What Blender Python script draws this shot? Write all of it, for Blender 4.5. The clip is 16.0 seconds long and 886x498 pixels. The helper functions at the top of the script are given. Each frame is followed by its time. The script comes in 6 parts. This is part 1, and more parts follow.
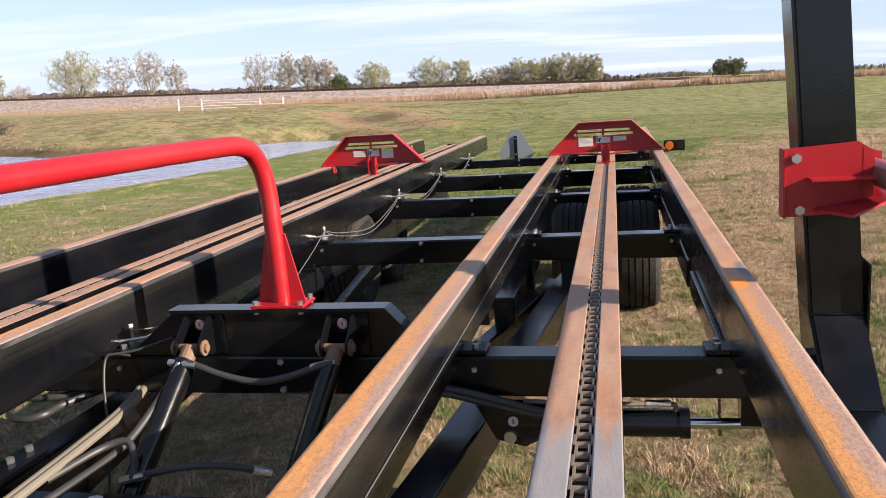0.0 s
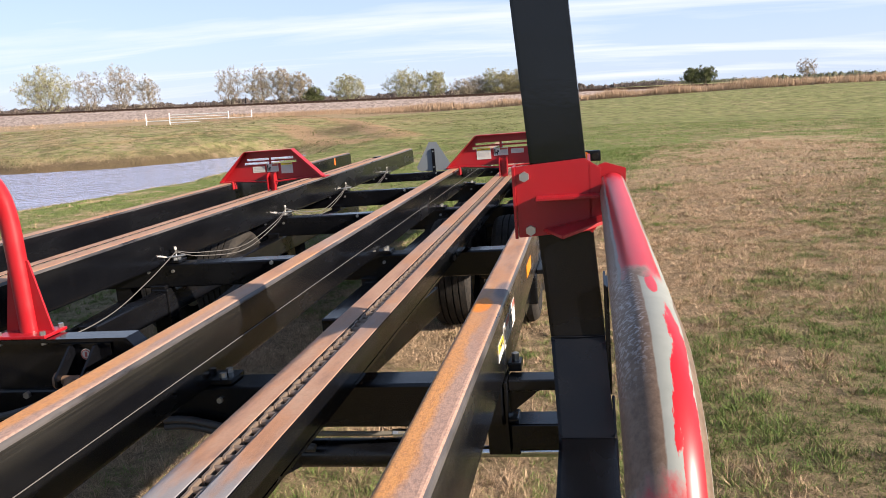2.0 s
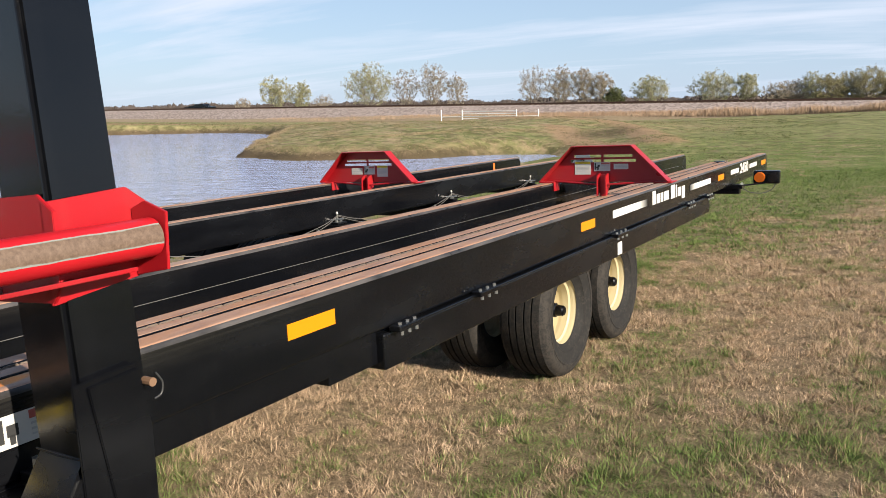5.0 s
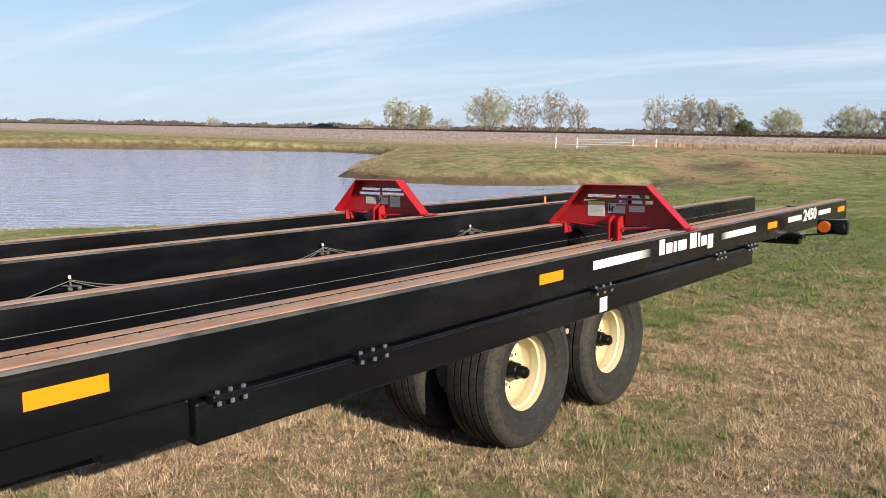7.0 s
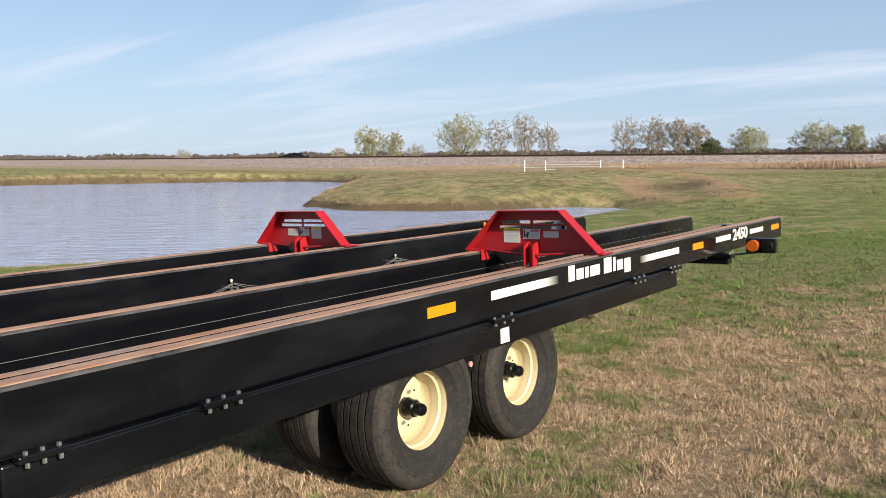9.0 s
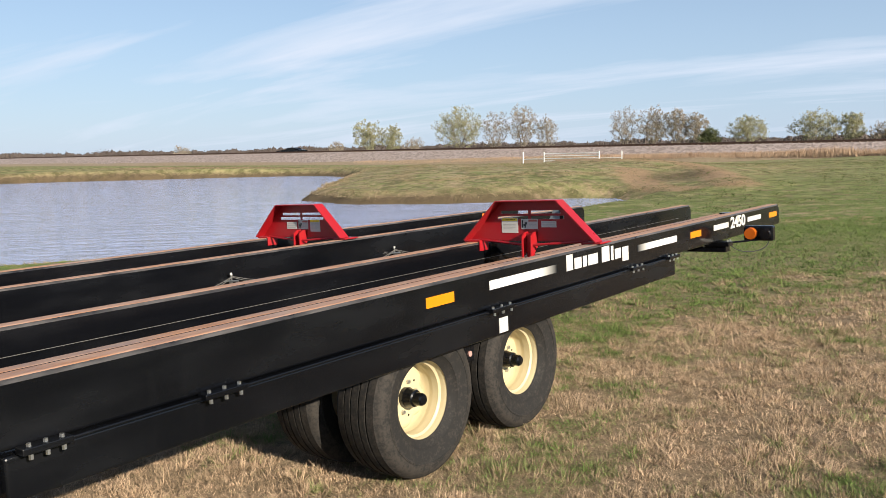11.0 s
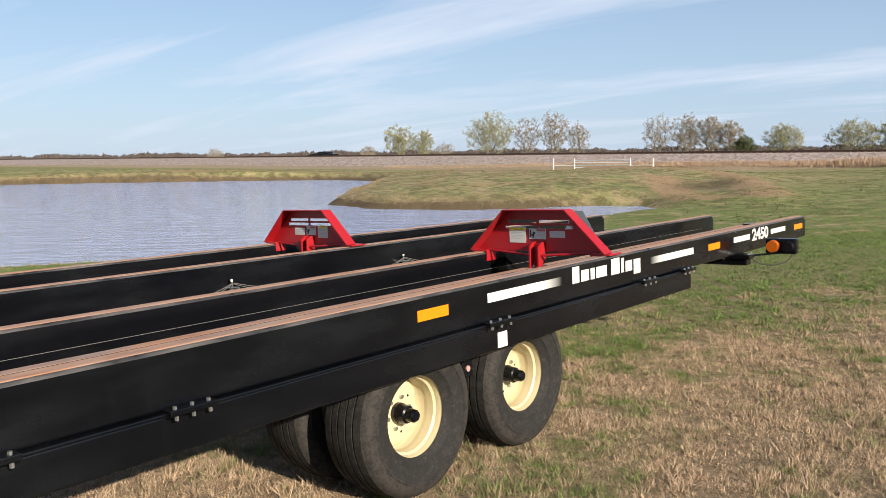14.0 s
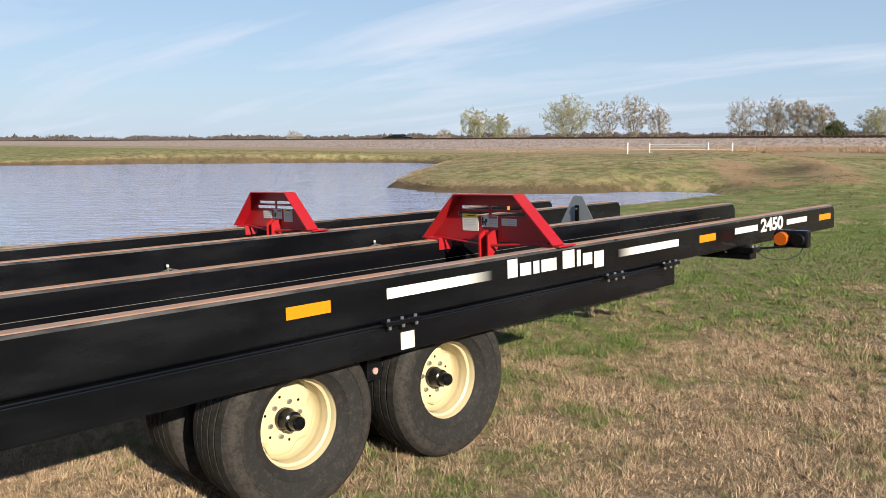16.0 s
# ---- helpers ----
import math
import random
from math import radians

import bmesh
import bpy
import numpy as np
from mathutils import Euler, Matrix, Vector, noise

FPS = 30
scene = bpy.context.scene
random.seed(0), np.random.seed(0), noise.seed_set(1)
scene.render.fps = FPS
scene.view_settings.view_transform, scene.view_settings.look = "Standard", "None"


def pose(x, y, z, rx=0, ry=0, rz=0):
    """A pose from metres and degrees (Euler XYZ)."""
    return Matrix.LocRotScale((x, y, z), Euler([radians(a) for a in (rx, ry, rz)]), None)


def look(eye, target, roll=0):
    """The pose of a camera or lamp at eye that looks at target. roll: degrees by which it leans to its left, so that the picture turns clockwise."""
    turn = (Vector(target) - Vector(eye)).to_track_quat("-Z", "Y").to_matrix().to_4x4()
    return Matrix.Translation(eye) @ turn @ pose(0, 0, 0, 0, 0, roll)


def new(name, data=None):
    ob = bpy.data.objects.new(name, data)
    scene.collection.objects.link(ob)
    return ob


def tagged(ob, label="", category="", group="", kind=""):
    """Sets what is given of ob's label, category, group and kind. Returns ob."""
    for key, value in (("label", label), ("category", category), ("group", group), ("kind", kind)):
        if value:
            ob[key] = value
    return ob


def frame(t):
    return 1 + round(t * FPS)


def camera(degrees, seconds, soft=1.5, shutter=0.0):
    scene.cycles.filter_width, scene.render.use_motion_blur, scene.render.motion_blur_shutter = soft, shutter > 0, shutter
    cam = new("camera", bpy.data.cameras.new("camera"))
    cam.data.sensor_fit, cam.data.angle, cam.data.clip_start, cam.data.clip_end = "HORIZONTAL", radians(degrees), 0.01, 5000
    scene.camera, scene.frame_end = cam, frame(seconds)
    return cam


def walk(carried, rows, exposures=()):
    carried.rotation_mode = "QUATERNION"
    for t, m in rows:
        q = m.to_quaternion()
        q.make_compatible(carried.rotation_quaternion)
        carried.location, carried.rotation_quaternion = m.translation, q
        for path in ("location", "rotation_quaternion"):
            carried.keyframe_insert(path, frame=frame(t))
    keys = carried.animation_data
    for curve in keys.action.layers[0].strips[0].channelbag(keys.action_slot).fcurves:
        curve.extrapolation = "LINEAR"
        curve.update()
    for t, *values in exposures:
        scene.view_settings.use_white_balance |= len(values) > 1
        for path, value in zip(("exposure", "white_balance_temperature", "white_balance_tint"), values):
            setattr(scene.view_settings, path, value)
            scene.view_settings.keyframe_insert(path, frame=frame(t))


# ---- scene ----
cam = camera(57.1, 16.0, 0.5)
PATH = [
    (0, (-0.428, -2.855, 1.573), (-0.833, -0.937, 1.175), -1.9),
    (0.5, (-0.343, -2.872, 1.564), (-0.765, -0.959, 1.162), -1.7),
    (1, (-0.162, -2.902, 1.551), (-0.583, -0.992, 1.137), -1.9),
    (1.5, (0.033, -2.758, 1.54), (-0.333, -0.835, 1.129), -2.4),
    (2, (0.24, -2.625, 1.565), (-0.115, -0.693, 1.191), -2.5),
    (2.5, (0.503, -2.519, 1.546), (0.034, -0.608, 1.187), -1.2),
    (3, (0.785, -2.383, 1.542), (0.213, -0.503, 1.173), -1.1),
    (3.5, (0.99, -2.139, 1.542), (0.328, -0.286, 1.181), -1.8),
    (3.7, (1.068, -2.044, 1.547), (0.365, -0.207, 1.183), -1.7),
    (5.8, (1.816, -0.885, 1.52), (0.612, 0.678, 1.191), -0.3),
    (6, (1.863, -0.804, 1.536), (0.621, 0.731, 1.213), -0.1),
    (6.5, (1.92, -0.562, 1.521), (0.647, 0.95, 1.214), 0.0),
    (7, (1.977, -0.4, 1.552), (0.722, 1.129, 1.259), 0.9),
    (7.5, (2.052, -0.277, 1.558), (0.816, 1.271, 1.28), 1.0),
    (8, (2.138, -0.153, 1.563), (0.907, 1.402, 1.3), 0.5),
    (8.5, (2.19, -0.064, 1.567), (0.968, 1.5, 1.325), -0.0),
    (9, (2.203, -0.028, 1.566), (0.988, 1.544, 1.335), -0.6),
    (11.5, (2.223, -0.048, 1.555), (1.006, 1.518, 1.303), -1.5),
    (12, (2.224, -0.062, 1.56), (0.995, 1.495, 1.307), -1.6),
    (12.5, (2.226, -0.068, 1.558), (0.989, 1.484, 1.308), -1.7),
    (13, (2.223, -0.066, 1.558), (0.986, 1.486, 1.311), -1.5),
    (13.5, (2.239, -0.012, 1.558), (0.991, 1.531, 1.307), -1.3),
    (14, (2.25, 0.18, 1.559), (0.978, 1.706, 1.325), -0.7),
    (14.5, (2.292, 0.35, 1.586), (0.968, 1.836, 1.393), -0.9),
    (15, (2.369, 0.526, 1.571), (0.997, 1.969, 1.383), -0.7),
    (15.5, (2.495, 0.762, 1.543), (1.099, 2.176, 1.312), -0.1),
    (16, (2.528, 1.028, 1.524), (1.12, 2.422, 1.252), -0.4),
]
walk(cam, [(t, look(eye, target, roll)) for t, eye, target, roll in PATH],
     [(0.0, 1.28, 6700, 17), (1.5, 1.28, 6700, 17), (2.5, 1.13, 6650, 15), (3.5, 1.0, 6600, 13), (6.0, 0.92, 6500, 10), (9.0, 0.86, 6500, 10), (12.5, 0.86, 6500, 10), (16.0, 0.80, 6500, 10)])

# ---------------------------------------------------------------- light
SUN_EL, SUN_AZ = 23.5, 104.0           # degrees above the horizon; clockwise from +y
SUN_DIR = Vector((math.sin(radians(SUN_AZ)) * math.cos(radians(SUN_EL)),
                  math.cos(radians(SUN_AZ)) * math.cos(radians(SUN_EL)), math.sin(radians(SUN_EL))))
sun = new("sun", bpy.data.lights.new("sun", "SUN"))
sun.data.energy, sun.data.angle, sun.data.color = 5.0, radians(0.6), (1.0, 0.90, 0.75)
sun.matrix_world = look((0, 0, 30), Vector((0, 0, 30)) - SUN_DIR)

world = bpy.data.worlds.new("sky")
scene.world = world
world.use_nodes = True


def build_sky(tree):
    n, l = tree.nodes, tree.links
    n.clear()
    out, bg = n.new("ShaderNodeOutputWorld"), n.new("ShaderNodeBackground")
    sky = n.new("ShaderNodeTexSky")
    sky.sky_type, sky.sun_disc = "NISHITA", False
    sky.sun_elevation, sky.sun_rotation = radians(SUN_EL), radians(SUN_AZ)
    sky.air_density, sky.dust_density, sky.ozone_density = 1.0, 0.2, 3.0
    # thin cirrus, streaked along one heading
    co, mp = n.new("ShaderNodeTexCoord"), n.new("ShaderNodeMapping")
    sep = n.new("ShaderNodeSeparateXYZ")
    l.new(co.outputs["Generated"], sep.inputs[0])
    add = n.new("ShaderNodeMath"); add.operation = "ADD"; add.inputs[1].default_value = 0.12
    l.new(sep.outputs["Z"], add.inputs[0])
    dx, dy = n.new("ShaderNodeMath"), n.new("ShaderNodeMath")
    for d, axis in ((dx, "X"), (dy, "Y")):
        d.operation = "DIVIDE"
        l.new(sep.outputs[axis], d.inputs[0]); l.new(add.outputs[0], d.inputs[1])
    com = n.new("ShaderNodeCombineXYZ")
    l.new(dx.outputs[0], com.inputs[0]); l.new(dy.outputs[0], com.inputs[1])
    mp.inputs["Rotation"].default_value = (0, 0, radians(-38))
    mp.inputs["Scale"].default_value = (0.36, 1.25, 1)
    l.new(com.outputs[0], mp.inputs[0])
    nz = n.new("ShaderNodeTexNoise")
    nz.inputs["Scale"].default_value, nz.inputs["Detail"].default_value = 0.95, 9
    nz.inputs["Roughness"].default_value, nz.inputs["Distortion"].default_value = 0.55, 0.5
    l.new(mp.outputs[0], nz.inputs["Vector"])
    ramp = n.new("ShaderNodeValToRGB")
    ramp.color_ramp.elements[0].position, ramp.color_ramp.elements[1].position = 0.49, 0.70
    l.new(nz.outputs["Fac"], ramp.inputs[0])
    # veil towards the horizon
    haze = n.new("ShaderNodeMapRange"); haze.inputs["From Min"].default_value = 0.0
    haze.inputs["From Max"].default_value = 0.36; haze.inputs["To Min"].default_value = 0.78; haze.inputs["To Max"].default_value = 0.18
    l.new(sep.outputs["Z"], haze.inputs["Value"])
    mixh, mixc = n.new("ShaderNodeMix"), n.new("ShaderNodeMix")
    mixh.data_type = mixc.data_type = "RGBA"
    l.new(haze.outputs[0], mixh.inputs["Factor"]); l.new(sky.outputs[0], mixh.inputs["A"])
    mixh.inputs["B"].default_value = (4.75, 6.2, 8.4, 1)
    cf = n.new("ShaderNodeMath"); cf.operation = "MULTIPLY"; cf.inputs[1].default_value = 0.9
    l.new(ramp.outputs["Color"], cf.inputs[0])
    l.new(cf.outputs[0], mixc.inputs["Factor"]); l.new(mixh.outputs["Result"], mixc.inputs["A"])
    mixc.inputs["B"].default_value = (7.1, 7.8, 9.1, 1)
    l.new(mixc.outputs["Result"], bg.inputs["Color"])
    bg.inputs["Strength"].default_value = 0.06
    l.new(bg.outputs[0], out.inputs[0])


build_sky(world.node_tree)

# ---------------------------------------------------------------- materials


def material(name, rough=0.5, metal=0.0, color=(0.5, 0.5, 0.5)):
    m = bpy.data.materials.new(name)
    m.use_nodes = True
    b = m.node_tree.nodes["Principled BSDF"]
    b.inputs["Roughness"].default_value, b.inputs["Metallic"].default_value = rough, metal
    b.inputs["Base Color"].default_value = (*color, 1)
    return m, m.node_tree.nodes, m.node_tree.links, b


def noise_node(n, l, coord, scale, detail=5, rough=0.55, stretch=(1, 1, 1)):
    mp = n.new("ShaderNodeMapping")
    mp.inputs["Scale"].default_value = stretch
    l.new(coord, mp.inputs[0])
    t = n.new("ShaderNodeTexNoise")
    t.inputs["Scale"].default_value, t.inputs["Detail"].default_value, t.inputs["Roughness"].default_value = scale, detail, rough
    l.new(mp.outputs[0], t.inputs["Vector"])
    return t.outputs["Fac"]


def ramp_node(n, l, fac, stops):
    r = n.new("ShaderNodeValToRGB")
    e = r.color_ramp.elements
    while len(e) < len(stops):
        e.new(0.5)
    for el, (p, c) in zip(e, stops):
        el.position, el.color = p, (c, c, c, 1) if isinstance(c, (int, float)) else (*c, 1)
    l.new(fac, r.inputs[0])
    return r.outputs["Color"]


def mix_node(n, l, fac, a, b):
    m = n.new("ShaderNodeMix")
    m.data_type = "RGBA"
    for key, v in (("Factor", fac), ("A", a), ("B", b)):
        if isinstance(v, (int, float)):
            m.inputs[key].default_value = v
        elif isinstance(v, tuple):
            m.inputs[key].default_value = (*v, 1)
        else:
            l.new(v, m.inputs[key])
    return m.outputs["Result"]


def math_node(n, l, op, a, b=0.0, clamp=False):
    m = n.new("ShaderNodeMath")
    m.operation, m.use_clamp = op, clamp
    for i, v in enumerate((a, b)):
        if isinstance(v, (int, float)):
            m.inputs[i].default_value = v
        else:
            l.new(v, m.inputs[i])
    return m.outputs[0]


def bump_node(n, l, b, height, strength=0.3, distance=0.01):
    k = n.new("ShaderNodeBump")
    k.inputs["Strength"].default_value, k.inputs["Distance"].default_value = strength, distance
    l.new(height, k.inputs["Height"])
    l.new(k.outputs[0], b.inputs["Normal"])


def position(n):
    return n.new("ShaderNodeNewGeometry").outputs["Position"]


def paint(name, color, dark, rough=0.33, dust=(0.30, 0.26, 0.2), dusty=0.12, spec=0.5):
    """Gloss paint with faint dust, scuffs and uneven sheen."""
    m, n, l, b = material(name, rough)
    p = position(n)
    fine, wide = noise_node(n, l, p, 55, 6), noise_node(n, l, p, 3.2, 5, stretch=(1, 0.5, 2))
    c = mix_node(n, l, wide, color, dark)
    d = math_node(n, l, "MULTIPLY", ramp_node(n, l, wide, [(0.45, 0.0), (0.8, 1.0)]), dusty)
    spots = ramp_node(n, l, noise_node(n, l, p, 140, 2), [(0.70, 0.0), (0.76, 1.0)])
    d = math_node(n, l, "ADD", d, math_node(n, l, "MULTIPLY", spots, dusty * 0.9), True)
    runs = ramp_node(n, l, noise_node(n, l, p, 2.6, 6, 0.6, (1, 9, 0.8)), [(0.55, 0.0), (0.78, 1.0)])
    d = math_node(n, l, "ADD", d, math_node(n, l, "MULTIPLY", runs, dusty * 0.7), True)
    smudge = ramp_node(n, l, noise_node(n, l, p, 1.15, 5, 0.55, (1, 0.7, 1.6)), [(0.60, 0.0), (0.76, 1.0)])
    d = math_node(n, l, "ADD", d, math_node(n, l, "MULTIPLY", smudge, dusty * 1.5), True)
    l.new(mix_node(n, l, d, c, dust), b.inputs["Base Color"])
    l.new(ramp_node(n, l, wide, [(0.3, rough - 0.07), (0.75, rough + 0.2)]), b.inputs["Roughness"])
    bump_node(n, l, b, fine, 0.06, 0.004)
    b.inputs["Specular IOR Level"].default_value = spec
    return m


BLACK = paint("black_paint", (0.0026, 0.0029, 0.0040), (0.0040, 0.0044, 0.0058), 0.17, (0.20, 0.205, 0.215), 0.011, 0.38)


def rail_paint():
    """The rails' black paint, rubbed to a scratched olive grey below the upper edge near the front."""
    m = paint("black_rail_paint", (0.0026, 0.0029, 0.0040), (0.0040, 0.0044, 0.0058), 0.17, (0.20, 0.205, 0.215), 0.012, 0.38)
    n, l, b = m.node_tree.nodes, m.node_tree.links, m.node_tree.nodes["Principled BSDF"]
    s = n.new("ShaderNodeSeparateXYZ"); l.new(n.new("ShaderNodeTexCoord").outputs["Object"], s.inputs[0])
    p = position(n)
    lines = noise_node(n, l, p, 26, 6, 0.7, (1, 0.05, 5.0))
    patch = noise_node(n, l, p, 3.0, 5, 0.6, (1, 0.5, 1.5))
    high = math_node(n, l, "MULTIPLY", math_node(n, l, "SUBTRACT", s.outputs["Z"], 0.895), 14.0, True)
    front = math_node(n, l, "MULTIPLY", math_node(n, l, "SUBTRACT", 0.9, s.outputs["Y"]), 0.7, True)
    k = math_node(n, l, "MULTIPLY", math_node(n, l, "MULTIPLY", high, front), ramp_node(n, l, math_node(n, l, "ADD", math_node(n, l, "MULTIPLY", lines, 0.6), math_node(n, l, "MULTIPLY", patch, 0.5)), [(0.42, 0.1), (0.66, 1.0)]))
    base = b.inputs["Base Color"].links[0].from_socket
    l.new(mix_node(n, l, math_node(n, l, "MULTIPLY", k, 0.24), base, (0.115, 0.108, 0.088)), b.inputs["Base Color"])
    return m


RAILPAINT = rail_paint()
RED = paint("red_paint", (0.36, 0.008, 0.014), (0.29, 0.007, 0.011), 0.34, dusty=0.03)
CREAM = paint("cream_paint", (0.54, 0.46, 0.285), (0.47, 0.40, 0.24), 0.45, (0.35, 0.28, 0.2), 0.15)
GREYPAINT = paint("grey_sheet", (0.20, 0.23, 0.25), (0.16, 0.18, 0.2), 0.45)
WHITEPAINT = paint("white_paint", (0.78, 0.78, 0.76), (0.66, 0.66, 0.64), 0.5, dusty=0.1)


def rusty_top(name, bare_before=None, burnt=False):
    """Worn rail top: tan far off, orange and pink-grey in bands near its front end; bare grey steel at the end of the chain guides."""
    m, n, l, b = material(name, 0.55)
    p = position(n)

    def op(kind, a, b=0.0, clamp=False):
        return math_node(n, l, kind, a, b, clamp)
    streak = noise_node(n, l, p, 10, 8, 0.66, (2.0, 0.55, 1))
    blot = noise_node(n, l, p, 2.4, 7, 0.62, (3.0, 0.8, 1))
    grain = noise_node(n, l, p, 190, 4, 0.7)
    pits = noise_node(n, l, p, 80, 5, 0.7, (1.6, 0.7, 1))
    c = ramp_node(n, l, streak, [(0.30, (0.25, 0.140, 0.095)), (0.50, (0.42, 0.240, 0.158)), (0.68, (0.44, 0.285, 0.20))])
    orange = ramp_node(n, l, blot, [(0.49, 0.0), (0.57, 1.0)])
    c = mix_node(n, l, op("MULTIPLY", orange, 0.42), c, mix_node(n, l, pits, (0.36, 0.150, 0.065), (0.58, 0.260, 0.090)))
    grey = ramp_node(n, l, noise_node(n, l, p, 1.3, 6, 0.6, (1.5, 0.7, 1)), [(0.53, 0.0), (0.66, 1.0)])
    c = mix_node(n, l, op("MULTIPLY", grey, 0.5), c, (0.26, 0.235, 0.225))
    sp = n.new("ShaderNodeSeparateXYZ"); l.new(p, sp.inputs[0])
    gen = n.new("ShaderNodeSeparateXYZ"); l.new(n.new("ShaderNodeTexCoord").outputs["Generated"], gen.inputs[0])
    Y, U = sp.outputs["Y"], gen.outputs["X"]
    wob = op("SUBTRACT", noise_node(n, l, p, 7, 6, 0.65, (2.0, 0.6, 1)), 0.5)
    speck = ramp_node(n, l, op("ADD", op("MULTIPLY", grain, 0.45), op("MULTIPLY", pits, 0.55)), [(0.47, 0.0), (0.56, 1.0)])
    if bare_before is None:
        band = ramp_node(n, l, op("ADD", U, op("MULTIPLY", wob, 0.9)), [(0.45, 0.0), (0.66, 1.0)])
        fresh = mix_node(n, l, op("MULTIPLY", speck, 0.55), (0.62, 0.290, 0.092), (0.30, 0.125, 0.055))
        worn = mix_node(n, l, op("MULTIPLY", speck, 0.65), (0.44, 0.285, 0.220), (0.215, 0.150, 0.132))
        front = op("MULTIPLY", op("ADD", op("SUBTRACT", 0.1, Y), op("MULTIPLY", wob, 1.6)), 0.9, True)
        c = mix_node(n, l, op("MULTIPLY", front, 0.88), c, mix_node(n, l, band, fresh, worn))
    else:
        tongue = op("ADD", op("ADD", Y, op("MULTIPLY", wob, 0.5)), op("MULTIPLY", op("ABSOLUTE", op("SUBTRACT", U, 0.5)), -0.25))
        bare = ramp_node(n, l, op("SUBTRACT", bare_before, tongue), [(0.0, 0.0), (0.14, 1.0)])
        c = mix_node(n, l, op("MULTIPLY", speck, 0.22), c, (0.20, 0.115, 0.080))
        c = mix_node(n, l, op("MULTIPLY", bare, 0.9), c, mix_node(n, l, streak, (0.185, 0.190, 0.205), (0.33, 0.325, 0.33)))
    if burnt:
        # a fresh rust spot and a blued heat mark by the post
        far = op("ADD", op("POWER", op("MULTIPLY", op("ADD", Y, 0.40), 11.0), 2.0), op("POWER", op("MULTIPLY", op("SUBTRACT", U, 0.34), 2.9), 2.0))
        c = mix_node(n, l, op("MULTIPLY", ramp_node(n, l, op("ADD", far, wob), [(0.45, 1.0), (1.1, 0.0)]), 0.9), c, (0.74, 0.235, 0.020))
        far = op("ADD", op("POWER", op("MULTIPLY", op("ADD", Y, 0.22), 8.0), 2.0), op("POWER", op("MULTIPLY", op("SUBTRACT", U, 0.85), 2.6), 2.0))
        c = mix_node(n, l, op("MULTIPLY", ramp_node(n, l, op("ADD", far, wob), [(0.4, 1.0), (1.2, 0.0)]), 0.75), c, (0.12, 0.125, 0.15))
    l.new(c, b.inputs["Base Color"])
    l.new(ramp_node(n, l, streak, [(0.3, 0.5), (0.7, 0.72)]), b.inputs["Roughness"])
    b.inputs["Metallic"].default_value = 0.1
    b.inputs["Specular IOR Level"].default_value = 0.32
    bump_node(n, l, b, op("ADD", grain, op("MULTIPLY", pits, 1.2)), 0.25, 0.003)
    return m


RUST = rusty_top("worn_rail_steel")
RUSTBURNT = rusty_top("worn_rail_steel_by_the_post", None, True)
GUIDERUST = rusty_top("worn_guide_steel", -1.28)


def rubbed_glint_edge():
    """Black paint rubbed to grey along the rounded rail edge, its highlight painted in too."""
    m, n, l, b = material("rubbed_glint_paint", 0.34)
    p = position(n)
    k = ramp_node(n, l, noise_node(n, l, p, 6, 7, 0.65, (2.0, 0.5, 2)), [(0.36, 0.1), (0.60, 0.9)])
    l.new(mix_node(n, l, k, (0.008, 0.008, 0.009), (0.085, 0.078, 0.076)), b.inputs["Base Color"])
    l.new(ramp_node(n, l, k, [(0.1, 0.25), (0.9, 0.5)]), b.inputs["Roughness"])
    return m


RUBBED_GLINT = rubbed_glint_edge()


def steel(name, color, rough, metal=0.9):
    m, n, l, b = material(name, rough, metal)
    p = position(n)
    k = noise_node(n, l, p, 40, 6)
    l.new(mix_node(n, l, k, color, tuple(v * 0.6 for v in color)), b.inputs["Base Color"])
    bump_node(n, l, b, noise_node(n, l, p, 200, 3), 0.1, 0.002)
    return m


CHAIN = steel("oily_chain_steel", (0.27, 0.205, 0.160), 0.55, 0.45)
ZINC = steel("zinc_bolt", (0.60, 0.60, 0.58), 0.35)
CHROME = steel("chrome_rod", (0.75, 0.76, 0.78), 0.12, 1.0)
BAREPIN = paint("rusty_pin", (0.20, 0.115, 0.065), (0.13, 0.075, 0.045), 0.6)


